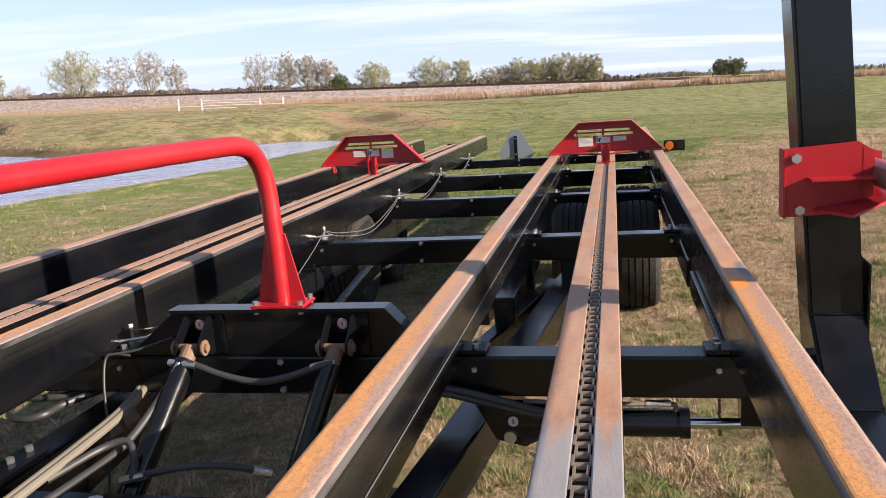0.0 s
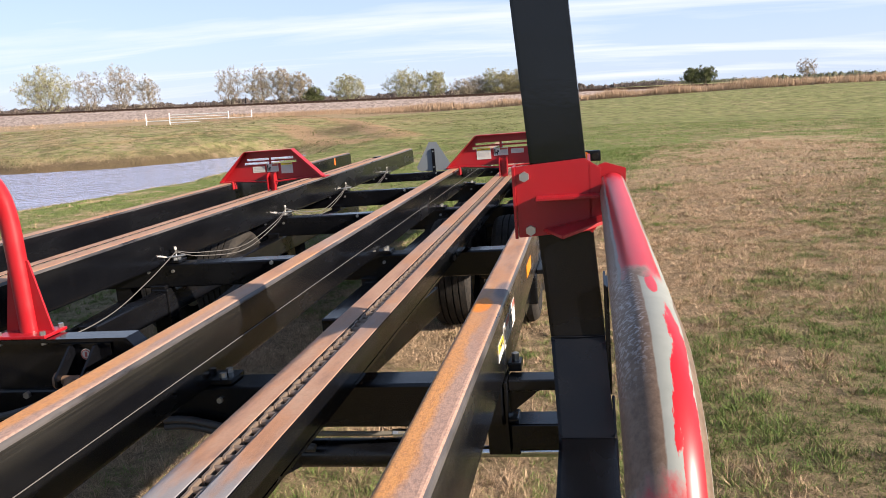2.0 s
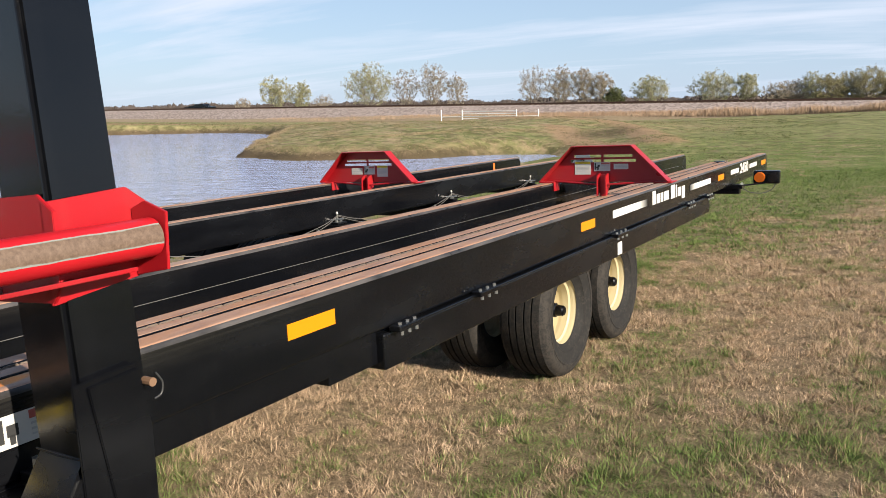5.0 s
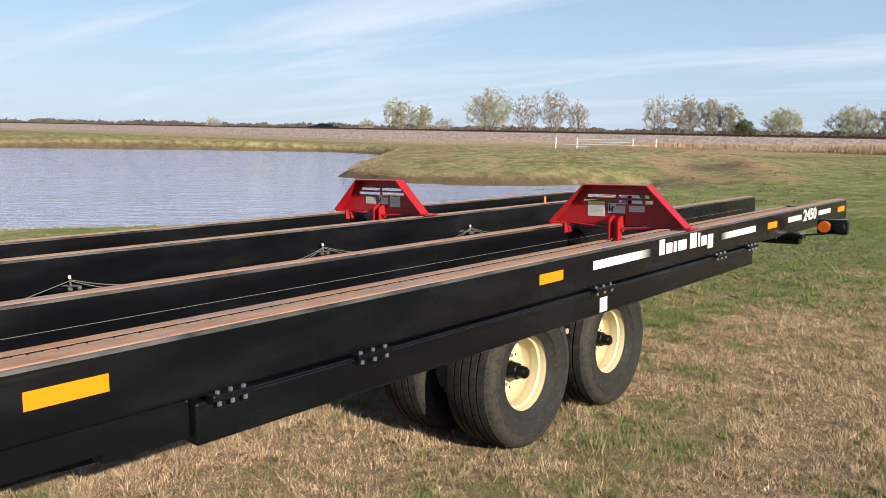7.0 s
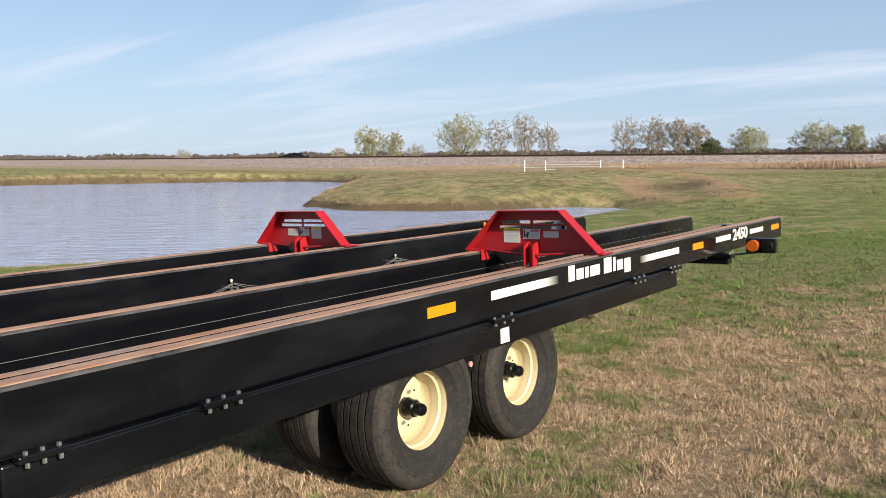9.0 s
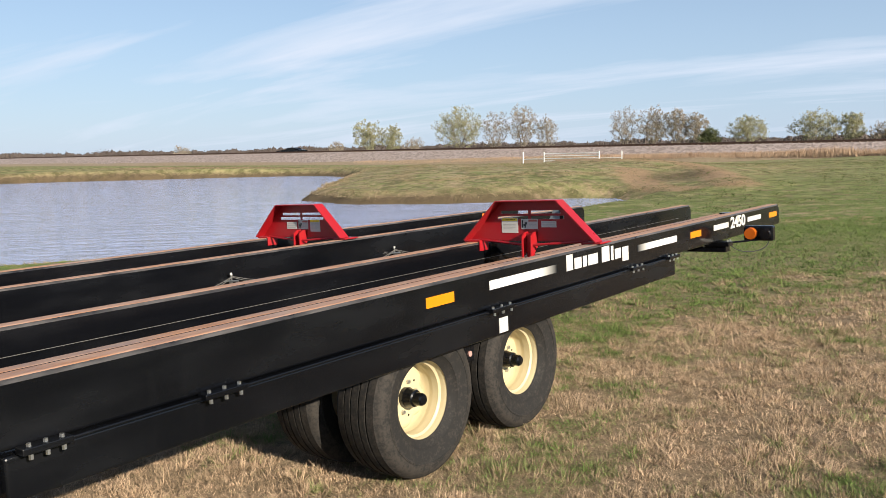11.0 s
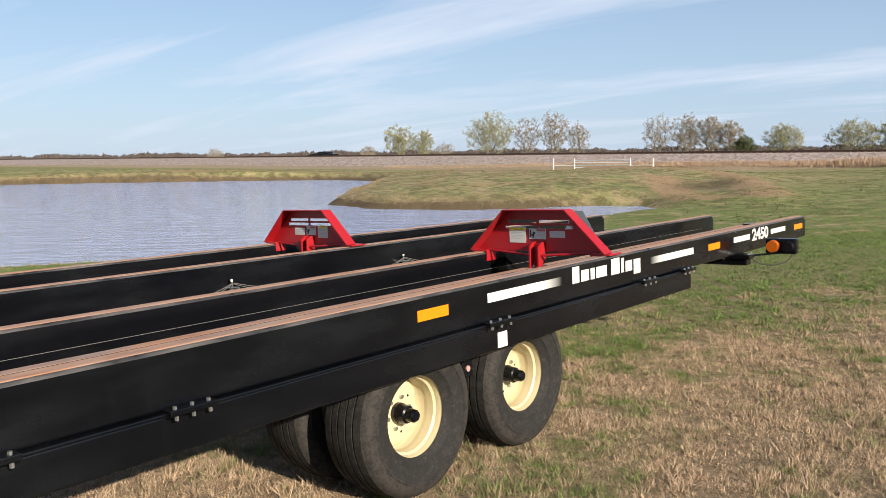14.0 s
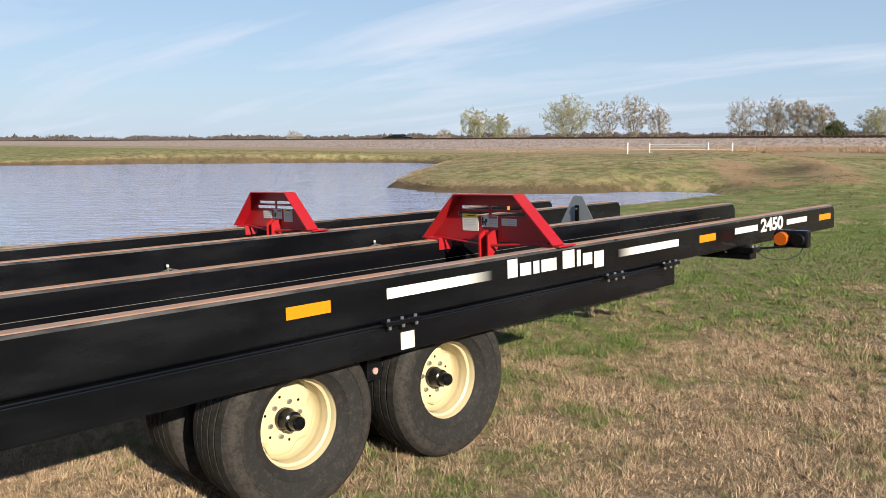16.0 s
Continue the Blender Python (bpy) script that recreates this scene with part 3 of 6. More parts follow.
LEAF_OLIVE = leaves("olive_leaves", (0.20, 0.178, 0.092), (0.32, 0.285, 0.145))
HEDGE = leaves("hedge_leaves", (0.095, 0.10, 0.062), (0.15, 0.155, 0.095))
LEAF_DARK = leaves("dark_leaves", (0.06, 0.072, 0.030), (0.13, 0.145, 0.065))
SCRUB = leaves("grey_brown_scrub", (0.065, 0.051, 0.044), (0.115, 0.092, 0.078))

# ---------------------------------------------------------------- mesh helpers


def finish(name, bm, mats, smooth=False):
    me = bpy.data.meshes.new(name)
    bm.normal_update()
    bm.to_mesh(me)
    bm.free()
    for m in mats if isinstance(mats, (list, tuple)) else (mats,):
        me.materials.append(m)
    if smooth:
        me.polygons.foreach_set("use_smooth", [True] * len(me.polygons))
        me.set_sharp_from_angle(angle=radians(32))
    return me


def part(name, bm, mats, parent, label="", smooth=False):
    ob = new(name, finish(name, bm, mats, smooth))
    ob.parent = parent
    return tagged(ob, label)


def share(name, me, parent, m, label=""):
    """A further piece on a mesh that exists already."""
    ob = new(name, me)
    ob.parent = parent
    ob.matrix_basis = m
    return tagged(ob, label)


def box(x0, x1, y0, y1, z0, z1, bev=0.0, seg=2, bm=None):
    own = bmesh.new()
    bmesh.ops.create_cube(own, size=1.0)
    for v in own.verts:
        v.co = Vector((x0 + (v.co.x + 0.5) * (x1 - x0), y0 + (v.co.y + 0.5) * (y1 - y0), z0 + (v.co.z + 0.5) * (z1 - z0)))
    if bev:
        bmesh.ops.bevel(own, geom=list(own.edges), offset=bev, segments=seg, affect="EDGES", profile=0.5)
    if bm is None:
        return own
    return merge(bm, own)


def merge(bm, own, m=None):
    if m is not None:
        bmesh.ops.transform(own, matrix=m, verts=own.verts)
    me = bpy.data.meshes.new("tmp")
    own.to_mesh(me)
    own.free()
    bm.from_mesh(me)
    bpy.data.meshes.remove(me)
    return bm


def cyl(p, q, r, seg=16, r2=None, bm=None, bev=0.0):
    """A capped round bar from p to q."""
    p, q = Vector(p), Vector(q)
    own = bmesh.new()
    bmesh.ops.create_cone(own, cap_ends=True, segments=seg, radius1=r, radius2=r if r2 is None else r2, depth=(q - p).length)
    if bev:
        caps = [e for e in own.edges if abs(e.verts[0].co.z - e.verts[1].co.z) < 1e-5]
        bmesh.ops.bevel(own, geom=caps, offset=bev, segments=2, affect="EDGES")
    m = Matrix.Translation((p + q) / 2) @ (q - p).to_track_quat("Z", "Y").to_matrix().to_4x4()
    bmesh.ops.transform(own, matrix=m, verts=own.verts)
    return own if bm is None else merge(bm, own)


def spline(pts, steps=8):
    pts = [Vector(p) for p in pts]
    out = []
    for i in range(len(pts) - 1):
        a, b, c, d = pts[max(i - 1, 0)], pts[i], pts[i + 1], pts[min(i + 2, len(pts) - 1)]
        for k in range(steps):
            t = k / steps
            out.append(0.5 * ((2 * b) + (c - a) * t + (2 * a - 5 * b + 4 * c - d) * t * t + (3 * b - a - 3 * c + d) * t ** 3))
    return out + [pts[-1]]


def sweep(pts, r, seg=10, bm=None):
    """A round tube along a line of points; r is one radius or one a point."""
    bm = bm or bmesh.new()
    pts = [Vector(p) for p in pts]
    up = Vector((0, 0, 1))
    d0 = (pts[1] - pts[0]).normalized()
    side = d0.cross(up) if abs(d0.z) < 0.95 else d0.cross(Vector((1, 0, 0)))
    side.normalize()
    rings = []
    for i, p in enumerate(pts):
        d = (pts[min(i + 1, len(pts) - 1)] - pts[max(i - 1, 0)]).normalized()
        side = (side - d * side.dot(d)).normalized()
        v = d.cross(side)
        rad = r[i] if isinstance(r, (list, tuple)) else r
        rings.append([bm.verts.new(p + (side * math.cos(a) + v * math.sin(a)) * rad) for a in [2 * math.pi * k / seg for k in range(seg)]])
    for a, b in zip(rings, rings[1:]):
        for k in range(seg):
            bm.faces.new((a[k], a[(k + 1) % seg], b[(k + 1) % seg], b[k]))
    bm.faces.new(rings[0][::-1])
    bm.faces.new(rings[-1])
    return bm


def prism(outline, axis, a, b, bev=0.0, bm=None):
    """A flat outline (pairs) pushed out from a to b along an axis: 'x' (y, z), 'y' (x, z) or 'z' (x, y)."""
    own = bmesh.new()

    def at(u, v, w):
        return {"x": (w, u, v), "y": (u, w, v), "z": (u, v, w)}[axis]
    f = own.faces.new([own.verts.new(at(u, v, a)) for u, v in outline])
    r = bmesh.ops.extrude_face_region(own, geom=[f])
    move = Vector(at(0, 0, b - a))
    bmesh.ops.translate(own, vec=move, verts=[g for g in r["geom"] if isinstance(g, bmesh.types.BMVert)])
    bmesh.ops.recalc_face_normals(own, faces=own.faces)
    if bev:
        bmesh.ops.bevel(own, geom=list(own.edges), offset=bev, segments=2, affect="EDGES")
    return own if bm is None else merge(bm, own)


def lathe(profile, seg=48):
    """Turned about the x axis: (x, r) pairs."""
    bm = bmesh.new()
    rings = [[bm.verts.new((x, r * math.cos(2 * math.pi * k / seg), r * math.sin(2 * math.pi * k / seg))) for k in range(seg)] for x, r in profile]
    for a, b in zip(rings, rings[1:]):
        for k in range(seg):
            bm.faces.new((a[k], b[k], b[(k + 1) % seg], a[(k + 1) % seg]))
    return bm


def quads_mesh(name, verts, quads, mat):
    """A mesh from arrays of vertices (n, 3) and quads (m, 4)."""
    me = bpy.data.meshes.new(name)
    me.vertices.add(len(verts))
    me.vertices.foreach_set("co", verts.astype(np.float32).ravel())
    me.loops.add(quads.size)
    me.loops.foreach_set("vertex_index", quads.astype(np.int32).ravel())
    me.polygons.add(len(quads))
    me.polygons.foreach_set("loop_start", np.arange(0, quads.size, quads.shape[1], dtype=np.int32))
    me.update(calc_edges=True)
    me.materials.append(mat)
    return me


# ---------------------------------------------------------------- ground, pond
WATER_Z = -0.50
SHORE = [(-14.5, 6.3), (-12.6, 9.6), (-12.3, 11.4), (-11.2, 15.2), (-10.4, 19.5), (-9.8, 24.0), (-9.9, 26.4), (-11.4, 28.2),
         (-13.6, 26.8), (-15.8, 23.6), (-19.3, 22.3), (-22.8, 23.2), (-25.0, 26.0), (-31, 34.0), (-38.5, 42.5), (-47, 45.0), (-57, 36.5), (-65, 27),
         (-74, 10), (-66, -16), (-36, -26), (-20, -12), (-15.8, 0.5)]


def closed_curve(pts, steps):
    pts = [Vector((*p, 0)) for p in pts]
    k, out = len(pts), []
    for i in range(k):
        a, b, c, d = (pts[(i + j) % k] for j in (-1, 0, 1, 2))
        for s in range(steps):
            t = s / steps
            q = 0.5 * ((2 * b) + (c - a) * t + (2 * a - 5 * b + 4 * c - d) * t * t + (3 * b - a - 3 * c + d) * t ** 3)
            out.append((q.x, q.y))
    return np.array(out)


SHORELINE = closed_curve(SHORE, 6)


def pond_distance(x, y):
    """Metres from the shoreline, positive on land."""
    best = np.full(x.shape, 1e9)
    inside = np.zeros(x.shape, bool)
    for (ax, ay), (bx, by) in zip(SHORELINE, np.roll(SHORELINE, -1, 0)):
        ex, ey = bx - ax, by - ay
        t = np.clip(((x - ax) * ex + (y - ay) * ey) / (ex * ex + ey * ey), 0, 1)
        best = np.minimum(best, (x - ax - t * ex) ** 2 + (y - ay - t * ey) ** 2)
        cross = (ay > y) != (by > y)
        with np.errstate(divide="ignore", invalid="ignore"):
            inside ^= cross & (x < ax + (y - ay) / np.where(by == ay, 1e-9, by - ay) * ex)
    d = np.sqrt(best)
    return np.where(inside, -d, d) + 0.25 * np.sin(x * 1.7 + np.sin(y * 1.1)) * np.sin(y * 1.3 + 1.0)


def smooth01(a, b, v):
    t = np.clip((v - a) / (b - a), 0, 1)
    return t * t * (3 - 2 * t)


BERM = ((-21, 41.5), (-16.8, 39.7), (-13.4, 39.3), (-11.6, 38.2), (-10.0, 35.5), (-8.4, 31.8), (-6.9, 28.2))
HOLLOW = ((-13.8, 34.7), (-12.0, 31.6), (-10.4, 29.2), (-8.5, 27.6))


def berm_distance(x, y, line=BERM):
    """Metres from the crest of the dug bank past the pond's end."""
    best = np.full(x.shape, 1e9)
    for (ax, ay), (bx, by) in zip(line, line[1:]):
        ex, ey = bx - ax, by - ay
        t = np.clip(((x - ax) * ex + (y - ay) * ey) / (ex * ex + ey * ey), 0, 1)
        best = np.minimum(best, np.hypot(x - ax - t * ex, y - ay - t * ey))
    return best


def ground_height(x, y):
    d = pond_distance(x, y)
    near = 1 - smooth01(17, 34, y)
    land = 0.0364 * np.clip(x, -13.0, 4.0) * near - 0.0035 * np.clip(y, -6, 10) * near
    far_side = smooth01(-8, -16, x) * smooth01(17, 23, y)
    land = land + far_side * (0.26 + 0.26 * smooth01(0.0, 5.5, d)) * (1 - smooth01(40, 58, y))
    # a low dug berm past the end of the pond
    land = land + 0.22 * np.exp(-(berm_distance(x, y) / 1.1) ** 2)
    land = land - 0.15 * np.exp(-((x + 11.0) / 2.0) ** 2 - ((y - 33.3) / 3.2) ** 2)
    # the far field falls a little towards the gate and rises towards high x
    land = land + (-0.46 + 1.61 * smooth01(-36, 30, x)) * smooth01(34, 68, y) + 0.5 * smooth01(40, 160, x) * smooth01(20, 90, y)
    land = land + 0.013 * near * smooth01(-6, -3, x)
    land = land + 0.02 * np.sin(x * 0.9 + 1.3 * np.sin(y * 0.6)) * np.sin(y * 0.8 + 0.4) * smooth01(2.5, 6, np.hypot(x + 1.5, (y - 3) * 0.4))
    land = np.maximum(land, WATER_Z + 0.03)
    shore = smooth01(0.0, 0.9, d)
    lip = 0.30 + 0.34 * far_side * (1 - smooth01(35, 43, y))                        # the far bank is cut steeper by the water
    sunken = WATER_Z - 0.02 - 0.7 * smooth01(0, 3, -d)
    return np.where(d > 0, WATER_Z - 0.02 + (land - WATER_Z + 0.02) * (lip * smooth01(0, 0.12, d) + (1 - lip) * shore), sunken)


def spaced(lo, hi, step, far):
    core = list(np.arange(lo, hi + 1e-6, step))
    up, s = [hi], step
    while up[-1] < far:
        s *= 1.18
        up.append(up[-1] + s)
    down, s = [lo], step
    while down[-1] > -far:
        s *= 1.18
        down.append(down[-1] - s)
    return np.array(down[:0:-1] + core + up[1:])


def build_ground():
    gx, gy = spaced(-76, 26, 0.36, 3500), spaced(-14, 62, 0.36, 3500)
    X, Y = np.meshgrid(gx, gy)
    Z = ground_height(X.ravel(), Y.ravel())
    v = np.stack([X.ravel(), Y.ravel(), Z], 1)
    nx, ny = len(gx), len(gy)
    i = np.arange(nx - 1)[None, :] + np.arange(ny - 1)[:, None] * nx
    q = np.stack([i, i + 1, i + nx + 1, i + nx], -1).reshape(-1, 4)
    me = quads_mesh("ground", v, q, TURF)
    d = pond_distance(X.ravel(), Y.ravel())
    bank = np.exp(-np.clip(d, 0, 50) / (1.1 - 0.5 * smooth01(32, 42, Y.ravel()))) * smooth01(15, 22, Y.ravel()) * (0.45 + 0.55 * smooth01(-12, -18, X.ravel()))
    x, y = X.ravel(), Y.ravel()
    bd = berm_distance(x, y)
    hd = berm_distance(x, y, HOLLOW)
    dirt = 0.85 * np.exp(-(bd / 0.8) ** 2) * (0.75 + 0.35 * smooth01(37, 33, y))
    dirt = np.maximum(dirt, 0.85 * np.exp(-(hd / 0.7) ** 2))
    bank = np.maximum(bank, 0.55 * np.exp(-((x + 10.9) / 2.2) ** 2 - ((y - 33.5) / 3.4) ** 2))
    dirt = np.maximum(dirt, 0.5 * np.exp(-((d - 2.4) / 1.2) ** 2) * smooth01(34, 40, y) * smooth01(-28, -40, x))
    a = me.attributes.new("dirt", "FLOAT", "POINT")
    a.data.foreach_set("value", dirt.astype(np.float32))
    bank = np.maximum(bank, np.exp(-((d - 2.0) / 1.5) ** 2) * 0.35 * smooth01(28, 36, y) * smooth01(-30, -42, x))
    a = me.attributes.new("bank", "FLOAT", "POINT")
    a.data.foreach_set("value", bank.astype(np.float32))
    # shade under the overhanging shore edge and in the dug hollow, painted into the soil
    ground_shade = np.exp(-np.clip(d, 0, 50) / 0.22) * smooth01(18, 22, y) * smooth01(-12, -15, x)
    ground_shade = np.maximum(ground_shade, 0.62 * np.exp(-((x + 11.2) / 1.1) ** 2 - ((y - 33.9) / 2.9) ** 2))
    a = me.attributes.new("ground_shade", "FLOAT", "POINT")
    a.data.foreach_set("value", ground_shade.astype(np.float32))
    # paler swaths left by mowing, along the pond's edge
    wave = np.sin(d * 3.1 + 0.8 * np.sin(x * 0.31) + 0.7 * np.sin(y * 0.23 + x * 0.11)) * np.sin(d * 1.1 + 1.0)
    mown = np.clip(wave * 1.8, 0, 1) * smooth01(1.0, 2.5, d) * smooth01(19, 24, y) * (1 - smooth01(52, 64, y)) * smooth01(-5, -11, x)
    a = me.attributes.new("mown", "FLOAT", "POINT")
    a.data.foreach_set("value", mown.astype(np.float32))
    # how far the near soil is darkened for the gaps between blades
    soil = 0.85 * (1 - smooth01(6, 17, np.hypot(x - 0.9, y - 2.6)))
    a = me.attributes.new("shaded_soil", "FLOAT", "POINT")
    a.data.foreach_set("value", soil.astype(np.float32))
    me.polygons.foreach_set("use_smooth", [True] * len(me.polygons))
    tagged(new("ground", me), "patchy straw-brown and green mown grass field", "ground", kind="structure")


build_ground()


def build_water():
    bm = bmesh.new()
    bmesh.ops.create_grid(bm, x_segments=1, y_segments=1, size=0.5)
    bmesh.ops.transform(bm, matrix=Matrix.Translation((-42, 12, WATER_Z)) @ Matrix.Diagonal((76, 84, 1, 1)), verts=bm.verts)
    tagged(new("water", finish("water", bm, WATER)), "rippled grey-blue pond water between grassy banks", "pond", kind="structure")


build_water()

# ---------------------------------------------------------------- grass


def blades(name, x, y, height, width, mat, lean=0.5, seed=1, bent=True, heading=None, lift=0.0):
    """Blades rooted on the ground: two quads each where bent, else one."""
    rng = np.random.default_rng(seed)
    k = len(x)
    z = ground_height(x, y) + lift
    a, b = rng.uniform(0, 2 * np.pi, k), rng.uniform(0, 2 * np.pi, k)
    b = b if heading is None else heading
    h = height * rng.uniform(0.5, 1.3, k)
    out = lean * h * rng.uniform(0.1, 1.5, k)
    root = np.stack([x, y, z - 0.003], 1)
    w = np.stack([np.cos(a) * width * 0.5, np.sin(a) * width * 0.5, np.zeros(k)], 1)
    mid = root + np.stack([np.cos(b) * out * 0.35, np.sin(b) * out * 0.35, h * 0.6], 1)
    tip = root + np.stack([np.cos(b) * out, np.sin(b) * out, h * np.clip(1.05 - 0.28 * out / h, 0.4, 1)], 1)
    i = np.arange(k)[:, None]
    if bent == "spike":
        v = np.stack([root - w, root + w, tip], 1).reshape(-1, 3)
        q = np.arange(k * 3).reshape(-1, 3)
    elif bent:
        v = np.stack([root - w, root + w, mid + w * 0.8, mid - w * 0.8, tip + w * 0.15, tip - w * 0.15], 1).reshape(-1, 3)
        q = np.concatenate([i * 6 + np.array([[0, 1, 2, 3]]), i * 6 + np.array([[3, 2, 4, 5]])], 1).reshape(-1, 4)
    else:
        v = np.stack([root - w, root + w, tip + w * 0.2, tip - w * 0.2], 1).reshape(-1, 3)
        q = (i * 4 + np.array([[0, 1, 2, 3]])).reshape(-1, 4)
    return quads_mesh(name, v, q, mat)


def build_grass():
    rng = np.random.default_rng(7)
    # rings about the stretch beside the trailer: radii, blades a square metre, height, width
    rings = ((0, 4.5, 15500, 0.044, 0.0042), (4.5, 8, 4900, 0.046, 0.0088), (8, 16, 1650, 0.044, 0.0135), (16, 30, 260, 0.032, 0.0220))
    for n, (r0, r1, dens, h, w) in enumerate(rings):
        area = math.pi * (r1 * r1 - r0 * r0)

        def scatter(k):
            r, t = np.sqrt(rng.uniform(r0 * r0, r1 * r1, k)), rng.uniform(0, 2 * np.pi, k)
            x, y = 0.9 + r * np.cos(t), 2.6 + r * np.sin(t)
            keep = (y > (-1.6, -1.6, 2.0, 6.0)[n] + rng.normal(0, 0.6, k)) & ((x > -3.3 + rng.normal(0, 0.5, k)) | (rng.uniform(0, 1, k) < 0.4)) & (x < 1.2 + 0.9 * (y + 3) + rng.normal(0, 0.9, k))
            x, y = x[keep], y[keep]
            keep = pond_distance(x, y) > 0.15
            return x[keep], y[keep]
        # more than half of the blades stand in tufts, the rest lie loose between them
        per = (30, 20, 8, 4)[n]
        tx, ty = scatter(int(area * dens * 0.58 / per))
        k = len(tx) * per
        spread = (0.022, 0.027, 0.045, 0.08)[n]
        ox, oy = rng.normal(0, spread, k), rng.normal(0, spread, k)
        tall = np.repeat(rng.uniform(0.45, 1.35, len(tx)) * np.where(rng.uniform(0, 1, len(tx)) < 0.12, 1.5, 1.0), per)
        lx, ly = scatter(int(area * dens * 0.42))
        x, y = np.concatenate([np.repeat(tx, per) + ox, lx]), np.concatenate([np.repeat(ty, per) + oy, ly])
        clump = np.concatenate([tall * np.exp(-(ox * ox + oy * oy) / (8 * spread * spread)), rng.uniform(0.35, 0.75, len(lx))])
        out = np.concatenate([np.arctan2(oy, ox) + rng.normal(0, 0.9, k), rng.uniform(0, 2 * np.pi, len(lx))])
        lie = np.concatenate([np.full(k, 1.0 if n < 2 else 1.3), np.full(len(lx), 2.3)])
        patch = 0.95 + 0.45 * np.sin(x * 7.3 + 2.1 * np.sin(y * 5.1)) * np.sin(y * 6.2 + 1.7 * np.sin(x * 4.3))
        me = blades("grass", x, y, h * clump * patch, w, BLADES, lie, 3 + n, "spike", out)
        tagged(new("grass", me), "short patchy grass, straw brown with green tufts", "grass", kind="stuff")


build_grass()


def build_bank_grass():
    rng = np.random.default_rng(11)
    k = 420000
    x, y = rng.uniform(-66, -8, k), rng.uniform(2, 48, k)
    d = pond_distance(x, y)
    far = (y > 20) & (x < -9.5)
    keep = ((d > 0.07) & (d < 1.1) & far) | ((d > 0.02) & (d < 0.7) & ~far & (rng.uniform(0, 1, k) < 0.5))
    x, y, d = x[keep], y[keep], d[keep]
    h = np.where((y > 20) & (x < -9.5), 0.05 + 0.09 * smooth01(-13, -19, x) * (1 - smooth01(27, 36, y)), 0.06) * np.exp(-d * 0.7)
    tagged(new("bank_grass", blades("bank_grass", x, y, h, 0.022, BANKGRASS, 1.2, 5, "spike")),
           "dry brown grass hanging over the pond bank", "grass", kind="stuff")


build_bank_grass()


def build_rough_grass():
    """Coarse tufts on the low ground round the pond's far side."""
    rng = np.random.default_rng(12)
    k = 26000
    x, y = rng.uniform(-60, -3, k), rng.uniform(20, 62, k)
    d = pond_distance(x, y)
    keep = (d > 0.3) & (np.sin(x * 0.8 + 2 * np.sin(y * 0.5)) + rng.normal(0, 0.8, k) > 0)
    x, y = np.repeat(x[keep], 6), np.repeat(y[keep], 6)
    x, y = x + rng.normal(0, 0.09, len(x)), y + rng.normal(0, 0.09, len(x))
    h = np.repeat(rng.uniform(0.02, 0.065, keep.sum()), 6)
    tagged(new("rough_grass", blades("rough_grass", x, y, h, 0.035, ROUGHGRASS, 1.4, 6, "spike")),
           "coarse mixed green and straw tufts round the pond", "grass", kind="stuff")


build_rough_grass()

# ---------------------------------------------------------------- railway
TRACK_ANGLE = math.atan(-0.07)          # the line runs across, 72 m off
TRACK = Matrix.Translation((0, 72.0, 0)) @ Matrix.Rotation(TRACK_ANGLE, 4, "Z")


def track_point(u, v, z=0.0):
    return TRACK @ Vector((u, v, z))


